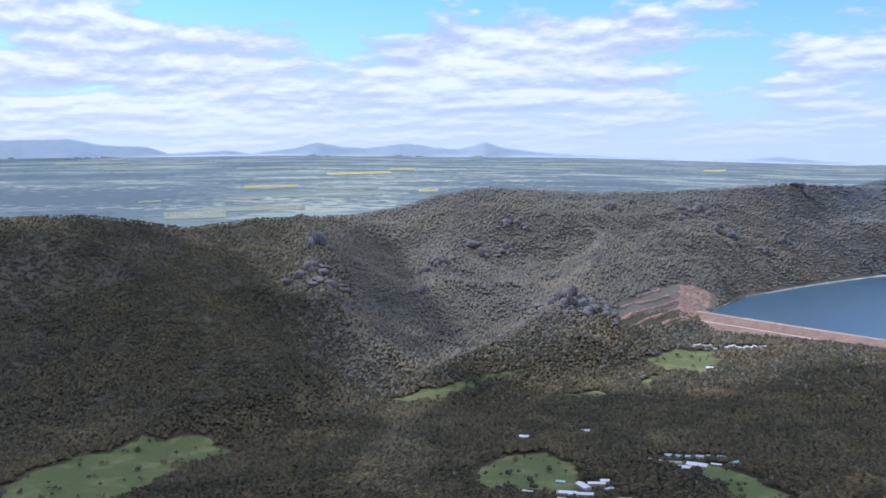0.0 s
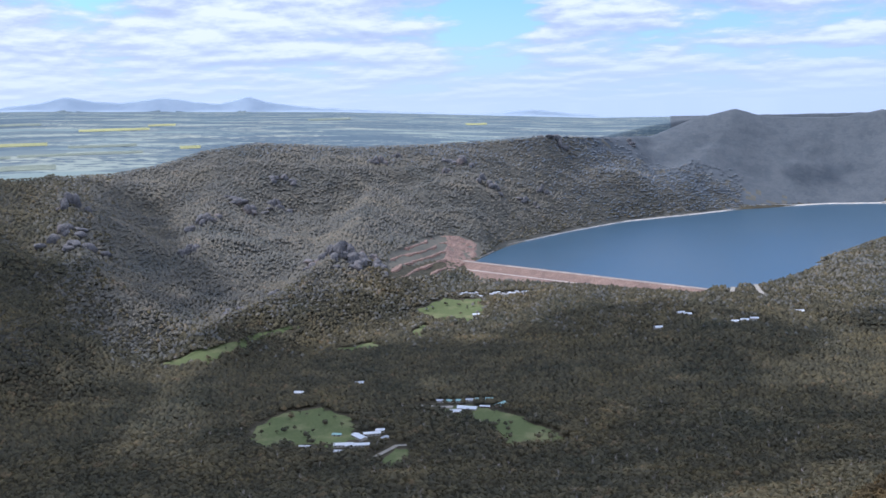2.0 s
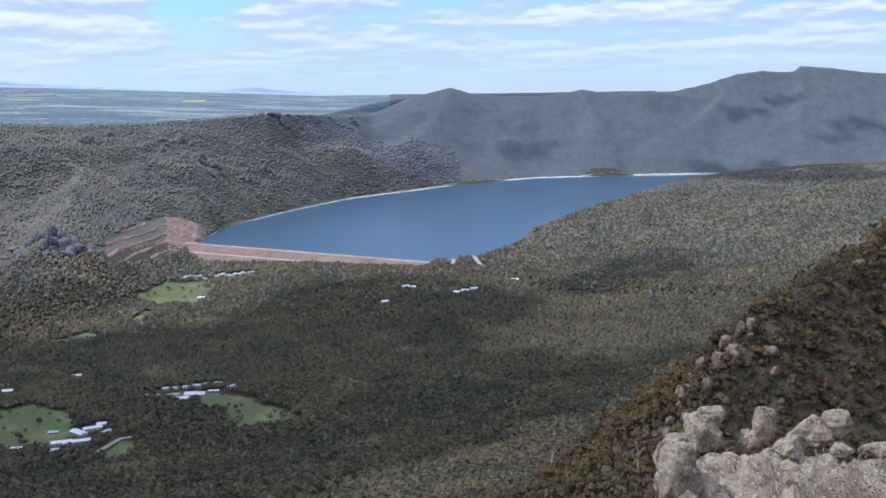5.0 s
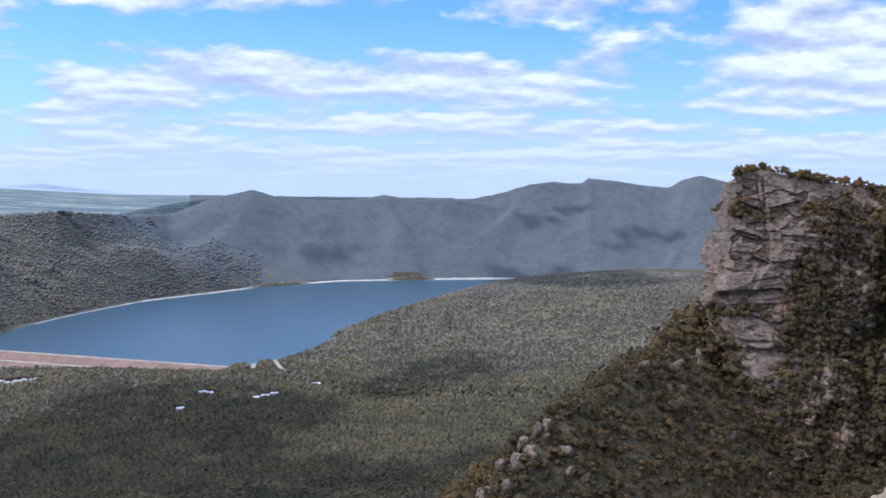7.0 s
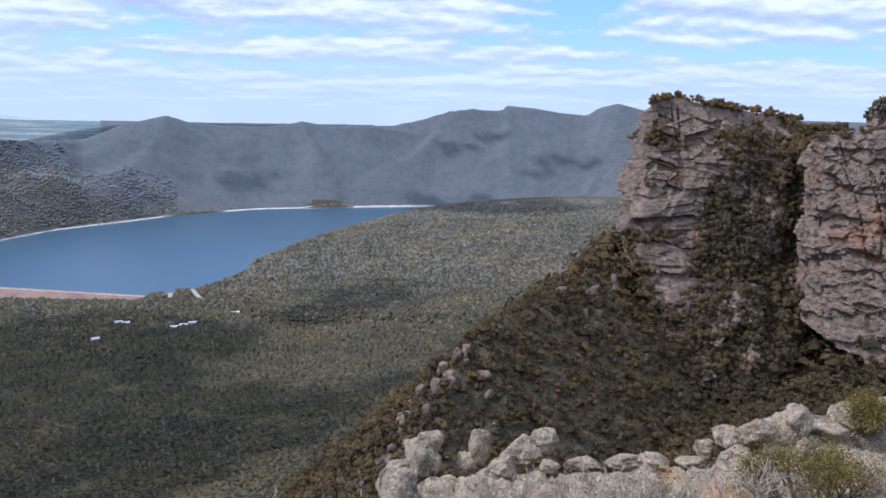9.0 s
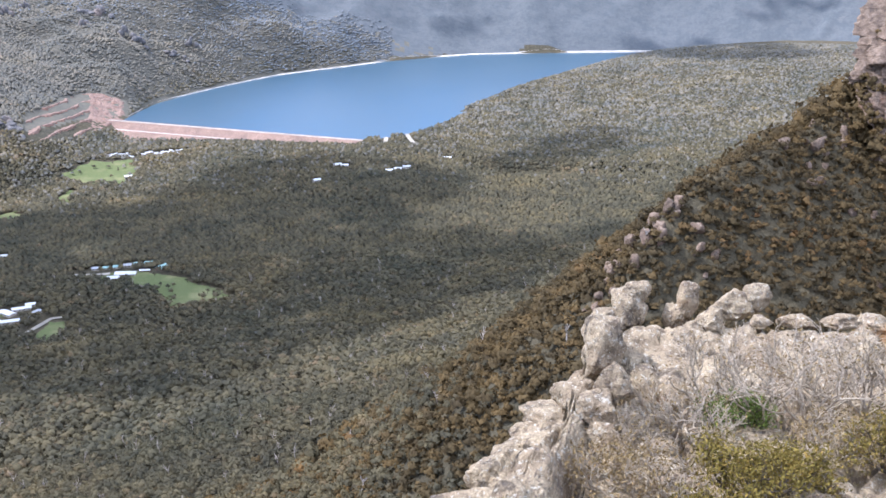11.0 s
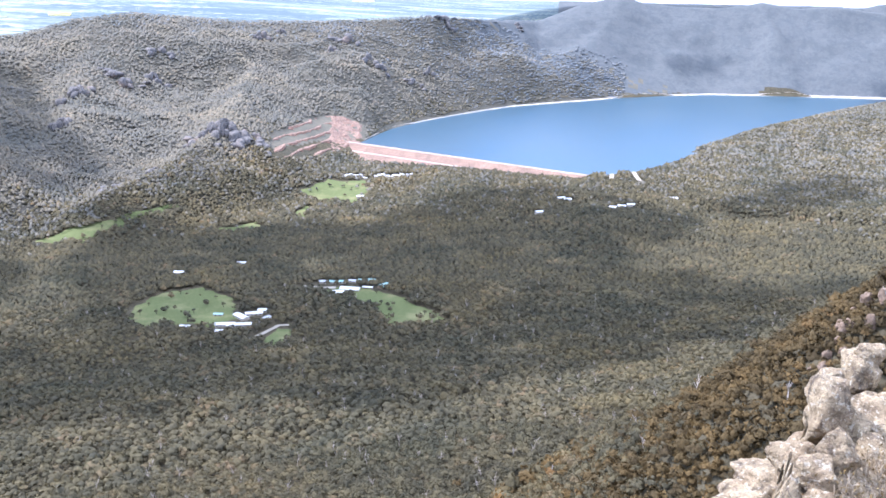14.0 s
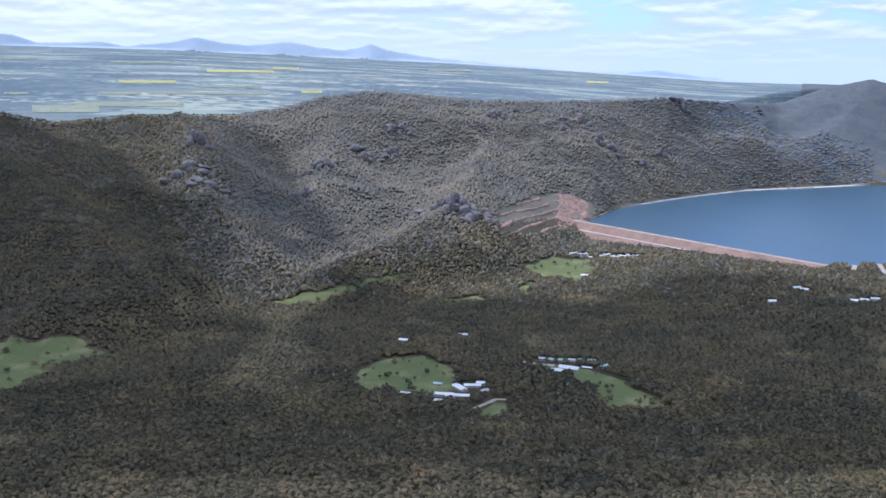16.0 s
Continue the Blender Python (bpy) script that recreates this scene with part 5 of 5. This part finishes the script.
SPUR_MESHES = [boulder_mesh("spur_block", 20 + s, CLIFF, 3, 0.9, 1.0) for s in range(5)]
for az, el, size, n in ((12.9, -15.6, 5.5, 9), (14.6, -15.6, 5.0, 6), (11.6, -17.2, 5.0, 7), (10.0, -19.6, 4.5, 6), (16.0, -16.2, 3.2, 4), (21.8, -9.0, 6, 5), (20.6, -11.0, 4.5, 5), (22.4, -11.5, 4.5, 4), (24.2, -14.2, 4, 4), (26.0, -16.6, 4, 3)):
    g = meet(az, el)
    base = tagged(new("outcrop"), "weathered grey boulder outcrop among scrub on the spur", "rock outcrop", "outcrops on the spur")
    base.location = g
    for i in range(n):
        ob = new("boulder", SPUR_MESHES[random.randrange(5)])
        ob.parent = base
        dx, dy = random.uniform(-1.9, 1.9) * size, random.uniform(-1.9, 1.9) * size
        k = size * random.uniform(0.2, 0.48)
        ob.location = (dx, dy, place_z(g.x + dx, g.y + dy) + k * 0.25 - g.z)
        ob.scale, ob.rotation_euler = (k * random.uniform(0.6, 1), k, k * random.uniform(0.9, 1.7)), (random.uniform(-0.3, 0.3), random.uniform(-0.3, 0.3), random.uniform(0, 6))


# ---- the rock ledge in the foreground ----
EDGE = [(-40, -45, 7.0), (-8, -37.5, 8.6), (-3.9, -34.6, 9.3), (-0.6, -32.2, 10.0), (2.6, -30.8, 11.0), (4.6, -28.8, 12.0), (7.4, -25.6, 13.5), (9.4, -22.6, 16.0), (10.6, -20.3, 18.0), (13, -19.9, 18.5),
        (20, -19.2, 19.0), (26, -18.8, 19.5), (28.6, -18.4, 20.0), (29.2, -17.2, 20.5), (33.2, -15.5, 22.0), (34.2, -16.0, 22.5), (37.5, -14.7, 24.0), (50, -14, 26)]


def ledge_top(x, y):
    """Height of the bare slab."""
    r, az = np.hypot(x, y), np.degrees(np.arctan2(x, y))
    a, e, d = zip(*EDGE)
    rim = np.interp(az, a, d)
    z = EYE[2] + rim * np.tan(np.radians(np.interp(az, a, e)))
    z = z + (418.3 - z) * smooth((6.5 - r) / 5) - 0.6 * smooth((rim - r - 0.6) / 3) * smooth((r - 6) / 2)
    warp = 0.4 * wobble(x / 2, y / 2, 81)
    c1, e1 = cells((x + warp) / 1.9, (y - warp) / 1.5, 82.0)
    c2, e2 = cells((x - warp) / 0.6, (y + warp) / 0.55, 85.0)
    z = z + 0.42 * (c1 - 0.5) - 0.30 * np.clip(1 - e1 / 0.10, 0, 1) + 0.14 * (c2 - 0.5) + 0.13 * np.sqrt(np.clip(e2 / 0.3, 0, 1)) - 0.10 + 0.10 * wobble(x / 0.4, y / 0.4, 87)
    return z, rim


def build_ledge():
    cols = np.concatenate([np.arange(-180, -40, 5.0), np.arange(-40, 50.01, 0.26), np.arange(55, 181, 5.0)])
    az, k = np.meshgrid(cols, np.linspace(0, 1, 120))
    a, e, d = zip(*EDGE)
    rim = np.interp(az, a, d) * (1 + 0.035 * wobble(az / 2.2, az * 0, 91) + 0.02 * wobble(az / 0.7, az * 0, 92))
    r = 0.05 + (rim - 0.05) * k ** 0.8
    x, y = polar(az, r)
    z, _ = ledge_top(x, y)
    z = z - 0.35 * smooth((k - 0.94) / 0.06) ** 2
    rows = [np.stack([x, y, z], -1)]
    for i, (grow, fall) in enumerate(((0.10, 0.5), (0.05, 1.1), (0.30, 1.7), (0.15, 2.6), (0.5, 3.6), (0.35, 5.0), (0.8, 7.0), (1.0, 10.0), (1.6, 15.0), (2.5, 22.0))):
        xx, yy = polar(az[-1], rim[-1] + grow + 0.25 * wobble(az[-1] / 4.0, az[-1] * 0 + fall, 93))
        rows.append(np.stack([xx, yy, z[-1] - fall], -1)[None])
    g = np.concatenate(rows)
    n, m = g.shape[:2]
    idx = np.arange(n * m).reshape(n, m)
    quads = np.stack([idx[:-1, :-1], idx[:-1, 1:], idx[1:, 1:], idx[1:, :-1]], -1).reshape(-1, 4)
    base = tagged(new("rock_ledge"), "pale weathered sandstone ledge split by joints at the lookout", "rock ledge")
    mid = g.reshape(-1, 3)[quads].mean(1)
    warp = 0.4 * wobble(mid[:, 0] / 2, mid[:, 1] / 2, 81)
    split_blocks(base, "slab", g.reshape(-1, 3), quads, cells((mid[:, 0] + warp) / 1.9, (mid[:, 1] - warp) / 1.5, 82.0)[0], LEDGE)


build_ledge()
BOULDERS = [boulder_mesh("boulder", 40 + s, LEDGE, 4, 0.92, 1.0) for s in range(7)]


def on_ledge(az, el):
    """Where a sight line comes down on the slab."""
    r = np.arange(5, 30, 0.05)
    x, y = polar(az, r)
    z, rim = ledge_top(x, y)
    under = (EYE[2] + r * math.tan(radians(el)) < z) & (r < rim + 0.5)
    i = int(np.argmax(under)) if under.any() else int(np.argmin(np.abs(r - rim)))
    i = min(i, int(np.argmin(np.abs(r - rim))) + 4)
    return Vector((float(x[i]), float(y[i]), float(z[i])))


def boulder(az, el, w, h, label="pale lichen-spotted sandstone boulder on the ledge", sink=0.45):
    g = on_ledge(az, el)
    ob = new("boulder", BOULDERS[random.randrange(7)])
    w, h = w * 0.85, h * 0.66
    ob.location = (g.x, g.y, g.z + h / 2 - sink * h)
    ob.scale = (w / 2, w / 2 * random.uniform(0.8, 1.1), h / 2)
    ob.rotation_euler = (random.uniform(-0.15, 0.15), random.uniform(-0.15, 0.15), random.uniform(0, 6))
    tagged(ob, label, "boulder", "boulders on the ledge")


random.seed(21)
for az, el, w, h in ((14.4, -20.4, 0.55, 0.95), (16.6, -20.3, 0.7, 0.8), (19.4, -20.0, 0.6, 0.35), (23.6, -19.6, 0.9, 0.45), (27.4, -19.3, 0.7, 0.4), (29.6, -18.0, 1.0, 0.8), (31.2, -17.4, 0.9, 0.8), (33.3, -16.6, 0.7, 1.1),
                     (34.6, -16.8, 1.0, 0.9), (36.4, -16.2, 1.5, 1.2), (39, -15.5, 1.8, 1.2), (28.2, -18.9, 0.6, 0.6), (25.4, -19.4, 0.8, 0.5), (21.4, -19.8, 0.9, 0.5)):
    boulder(az, el, w, h)
# the broken stack at the ledge's end: azimuth, elevation angle, distance, width, height
for az, el, r, w, h in ((10.5, -22.3, 15.2, 0.93, 1.27), (11.2, -24.3, 14.6, 0.81, 0.95), (10.1, -21.1, 16.4, 0.8, 0.83), (10.4, -25.6, 14.2, 0.71, 0.75),
                        (10.3, -22.7, 17.3, 0.78, 1.34), (9.9, -24.6, 16.2, 0.91, 1.06), (10.9, -24.3, 16.6, 0.82, 1.08), (9.3, -26.2, 15.2, 0.86, 0.8), (9, -27.3, 14.6, 0.84, 0.68),
                        (8.9, -25, 14.6, 0.89, 0.63), (7.7, -26.3, 14.4, 1.18, 0.48), (5.8, -27.1, 14.2, 0.63, 0.38), (7.5, -27.7, 14, 1.43, 0.62), (5.1, -28.3, 13.8, 0.8, 0.56),
                        (7.1, -29, 13.6, 1.23, 0.57), (4.3, -29.8, 13.3, 1.13, 0.82), (3.2, -29.9, 13.1, 0.6, 0.63), (9, -29, 13.7, 0.8, 0.74), (6.8, -30.2, 13.2, 0.6, 0.45),
                        (10.5, -28.9, 13.8, 1.16, 1.78), (9.7, -30.7, 13.2, 1.04, 1.09), (1.5, -31.7, 12.6, 1.59, 0.79), (-1.4, -33, 12.2, 1.23, 0.69), (3.8, -33.2, 12.4, 1.42, 0.79),
                        (8.1, -32.3, 12.6, 1.69, 0.97), (0.2, -34, 11.8, 1.53, 0.68), (-3.2, -33.9, 11.8, 0.88, 0.51), (5.5, -31.6, 12.6, 0.75, 0.61), (11.3, -32.6, 12.4, 1.5, 0.87),
                        (11.9, -20, 18.4, 0.93, 0.98), (12.2, -19, 18.5, 0.73, 0.58), (11.2, -20.6, 18.3, 0.55, 0.7), (15.2, -19.4, 18.7, 0.61, 0.99), (14.8, -20.6, 18.6, 0.38, 0.31),
                        (17.8, -19.3, 18.9, 0.91, 0.83), (18.9, -18.8, 19, 0.68, 0.71), (11.1, -22.2, 18, 0.66, 0.69), (10.6, -23.6, 17.6, 0.54, 0.8)):
    c = at(az, el, r)
    ob = new("boulder", BOULDERS[random.randrange(7)])
    ob.location = c
    ob.scale = (w * 0.44, w * random.uniform(0.38, 0.5), h * 0.44)
    ob.rotation_euler = (random.uniform(-0.12, 0.12), random.uniform(-0.2, 0.2), -radians(az) + random.choice((0, 3.14)) + random.uniform(-0.35, 0.35))
    tagged(ob, "pale blocky sandstone boulder wedged in the broken stack", "boulder", "boulders on the ledge")


# ---- shrubs on the ledge ----
TWIG = gravel_material("grey_twigs", (0.30, 0.245, 0.18), (0.44, 0.37, 0.28), (0.58, 0.51, 0.40), 0.05)
DARK_TWIG = gravel_material("dark_twigs", (0.07, 0.055, 0.045), (0.12, 0.10, 0.085), (0.2, 0.17, 0.15), 0.05)
LEAF_DRY = leaf_material("dry_leaves", (0.13, 0.08, 0.03), (0.20, 0.135, 0.055), (0.28, 0.20, 0.09), (0.25, 0.10, 0.05), 0.15, 0.3, False)
LEAF_GOLD = leaf_material("golden_leaves", (0.085, 0.070, 0.018), (0.15, 0.115, 0.026), (0.23, 0.165, 0.036), (0.30, 0.15, 0.04), 0.15, 0.3, False)
LEAF_GREEN = leaf_material("green_leaves", (0.06, 0.10, 0.02), (0.11, 0.15, 0.03), (0.18, 0.21, 0.05), (0.26, 0.22, 0.06), 0.15, 0.3, False)


def tube(bm, pts, r0, r1, sides=4):
    rings = []
    for i, p in enumerate(pts):
        d = (pts[min(i + 1, len(pts) - 1)] - pts[max(i - 1, 0)]).normalized()
        q = d.to_track_quat("Z", "Y")
        r = r0 + (r1 - r0) * i / (len(pts) - 1)
        rings.append([bm.verts.new(p + q @ Vector((r * math.cos(k * 6.283 / sides), r * math.sin(k * 6.283 / sides), 0))) for k in range(sides)])
    for a, b in zip(rings, rings[1:]):
        for k in range(sides):
            bm.faces.new((a[k], a[(k + 1) % sides], b[(k + 1) % sides], b[k]))


def build_shrub(name, label, where, tall, wide, twig, leaf, leaves, leaf_len, seed, bare=0.0, stems=7, group=""):
    """Forking stems with sprays of small leaves at their ends."""
    local = random.Random(seed)
    base = tagged(new(name), label, "shrub", group)
    base.location = where
    bm = bmesh.new()
    tips = []

    def grow(p, d, length, rad, level):
        pts = [p]
        for k in range(4):
            d = (d + Vector((local.uniform(-0.35, 0.35), local.uniform(-0.35, 0.35), local.uniform(-0.15, 0.25)))).normalized()
            pts.append(pts[-1] + d * length / 4)
        tube(bm, pts, rad, rad * 0.55)
        if level == 0:
            tips.append((pts[-1], d))
            tips.append((pts[2], d))
            return
        for q in range(local.choice((2, 3, 3))):
            at_pt = pts[local.choice((2, 3, 4, 4))]
            nd = (d + Vector((local.uniform(-0.9, 0.9), local.uniform(-0.9, 0.9), local.uniform(-0.3, 0.6)))).normalized()
            grow(at_pt, nd, length * local.uniform(0.55, 0.8), rad * 0.6, level - 1)
    for i in range(stems):
        a = 6.283 * i / stems + local.uniform(-0.4, 0.4)
        d = Vector((math.cos(a) * wide, math.sin(a) * wide, tall * local.uniform(0.6, 1.1))).normalized()
        grow(Vector((local.uniform(-0.05, 0.05), local.uniform(-0.05, 0.05), -0.1)), d, max(tall, wide) * 0.42, 0.028, 3)
    part("twig_frame", bm, twig, base)
    if leaves:
        vs, n = [], 0
        lo = np.random.default_rng(seed)
        pick = lo.integers(0, len(tips), leaves)
        tp = np.array([t[0][:] for t in tips])[pick]
        c = tp + lo.normal(0, 0.07 + 0.05 * wide, (leaves, 3))
        d1 = lo.normal(0, 1, (leaves, 3))
        d1 /= np.linalg.norm(d1, axis=1, keepdims=True)
        d2 = np.cross(d1, lo.normal(0, 1, (leaves, 3)))
        d2 /= np.linalg.norm(d2, axis=1, keepdims=True)
        ln = leaf_len * lo.uniform(0.6, 1.3, (leaves, 1))
        v = np.stack([c - d1 * ln, c + d2 * ln * 0.35, c + d1 * ln, c - d2 * ln * 0.35], 1).reshape(-1, 3)
        f = np.arange(leaves * 4).reshape(-1, 4)
        ob = fast_mesh("foliage", v, f, leaf, flat=True)
        ob.parent = base
    return base


for i, (az, el, tall, wide, kind) in enumerate((
        (11.0, -30.0, 0.8, 0.9, "dry"), (13.2, -30.2, 0.8, 1.0, "dry"), (12.4, -27.6, 0.7, 0.9, "bare"), (15.4, -30.0, 1.0, 0.9, "bare"), (16.6, -27.0, 1.1, 1.0, "bare"), (19.4, -29.5, 0.9, 1.0, "gold"), (18.0, -32.5, 0.8, 0.9, "gold"),
        (18.6, -25.4, 0.45, 0.6, "green"), (4.2, -33.0, 0.3, 0.35, "gold"), (14.5, -33.0, 0.6, 0.8, "dry"), (20.0, -25.5, 1.9, 0.9, "bare"), (22.5, -25.0, 1.9, 1.1, "bare"), (21.8, -29.0, 0.8, 0.9, "gold"), (25.5, -24.0, 1.8, 1.1, "bare"),
        (24.0, -26.5, 0.7, 0.9, "dry"), (28.0, -24.0, 1.6, 1.1, "bare"), (33.6, -21.6, 1.5, 0.9, "gold"), (31.8, -24.5, 0.8, 0.9, "gold"), (35.6, -20.6, 1.3, 0.8, "gold"), (36.6, -16.6, 1.0, 0.8, "gold"), (27.5, -27.0, 0.8, 1.0, "gold"), (17.0, -25.0, 1.6, 0.9, "bare"),
        (38, -19.5, 0.8, 0.9, "dry"), (10.3, -33.2, 0.5, 0.7, "dry"), (24.0, -24.0, 1.7, 1.1, "bare"), (30.3, -22.5, 1.5, 0.9, "bare"), (14.6, -26.5, 1.2, 1.0, "bare"))):
    name, twig, leaf, n, ln, text = {
        "dry": ("dry_shrub", TWIG, LEAF_DRY, 1400, 0.028, "half-bare dry shrub with pale twigs and brown leaves"),
        "bare": ("bare_shrub", TWIG, LEAF_DRY, 240, 0.03, "leafless grey shrub with tangled pale twigs"),
        "gold": ("golden_shrub", DARK_TWIG, LEAF_GOLD, 3800, 0.032, "dense golden-green shrub growing from the rock"),
        "green": ("green_shrub", DARK_TWIG, LEAF_GREEN, 3000, 0.03, "low bright green shrub on the ledge")}[kind]
    build_shrub(name, text, on_ledge(az, el), tall, wide, twig, leaf, n, ln, 300 + i, group=name.replace("_", " ") + "s on the ledge")


# ---- dead pale trees above the canopy ----
STAG = gravel_material("bleached_wood", (0.32, 0.28, 0.24), (0.42, 0.37, 0.32), (0.52, 0.47, 0.41), 0.4)


def build_stags():
    bm = bmesh.new()
    local = random.Random(77)
    x, y, z = scatter(240, 1500, 31, -34, 20)
    ok = ~hidden_behind(x, y, z + 12)
    for p in zip(x[ok].tolist(), y[ok].tolist(), z[ok].tolist()):
        if local.random() < (0.45 if math.hypot(p[0], p[1]) < 800 else 0.72):
            continue
        g = Vector(p)
        h = local.uniform(10, 14) * float(np.interp(math.hypot(g.x, g.y), (300, 420, 700), (0.4, 0.72, 1.0)))
        lean = Vector((local.uniform(-0.35, 0.35), local.uniform(-0.35, 0.35), 1))
        top = g + lean * h
        tube(bm, [g, g.lerp(top, 0.5), top], 0.28, 0.12, 3)
        for q in range(7):
            p = g.lerp(top, local.uniform(0.6, 0.98))
            d = Vector((local.uniform(-1, 1), local.uniform(-1, 1), local.uniform(0.3, 1.0))).normalized()
            tube(bm, [p, p + d * h * 0.14, p + (d + Vector((0, 0, 0.4))) * h * 0.28], 0.17, 0.10, 3)
    tagged(part("dead_trees", bm, STAG), "bare pale dead trees standing out of the forest", "dead trees", kind="stuff")


build_stags()


# ---- single trees in the meadows ----
def build_tree(where, tall, seed, label):
    """Trunk with forking limbs under a loose crown."""
    local = random.Random(seed)
    base = tagged(new("tree"), label, "tree", "meadow trees")
    base.location = where
    bm = bmesh.new()
    tube(bm, [Vector((0, 0, -0.5)), Vector((0.1, 0, tall * 0.3)), Vector((0.2, 0.1, tall * 0.62))], 0.35, 0.16, 6)
    ends = []
    for i in range(6):
        a = i * 1.05 + local.uniform(-0.3, 0.3)
        r = tall * local.uniform(0.16, 0.3)
        p, q = Vector((0.15, 0.05, tall * local.uniform(0.32, 0.6))), Vector((math.cos(a) * r, math.sin(a) * r, tall * local.uniform(0.6, 0.85)))
        tube(bm, [p, p.lerp(q, 0.5) + Vector((0, 0, -0.2)), q], 0.14, 0.05, 4)
        ends.append(q)
    part("trunk", bm, DARK_TWIG, base)
    c = np.array([e[:] for e in ends] + [(0.2, 0.1, tall * 0.85)])
    rad = np.array([tall * local.uniform(0.16, 0.25) for _ in c])
    v, f, nrm, tree = crowns(c, rad, np.full(len(c), 0.85), 2, 16, 0.4)
    ob = fast_mesh("crown", v, f, CROWN, normals=nrm, tone=np.full(len(v), local.uniform(0, 0.5)))
    ob.parent = base


for i, (az, el) in enumerate(((-29.4, -17.6), (-29.0, -18.1), (-28.4, -18.0), (-27.6, -17.1), (-26.9, -18.2), (-26.2, -17.0), (-25.6, -17.5), (-25.2, -18.0), (-27.2, -18.6), (-28.6, -18.6), (-29.9, -18.1), (-24.6, -17.6),
                              (-15.9, -18.1), (-15.5, -18.3), (-14.4, -18.0), (-13.3, -18.7), (-12.7, -18.8), (-16.2, -17.5), (-18.9, -11.35), (-17.6, -11.5), (-19.6, -11.6), (-52.3, -16.8), (-50.2, -15.6), (-54.2, -17.4), (-47.6, -16.0),
                              (-31.6, -13.2), (-29.0, -12.6))):
    build_tree(meet(az, el), 6 + 5 * ((i * 0.37) % 1), 500 + i, "dark round-crowned gum tree standing in a green meadow")
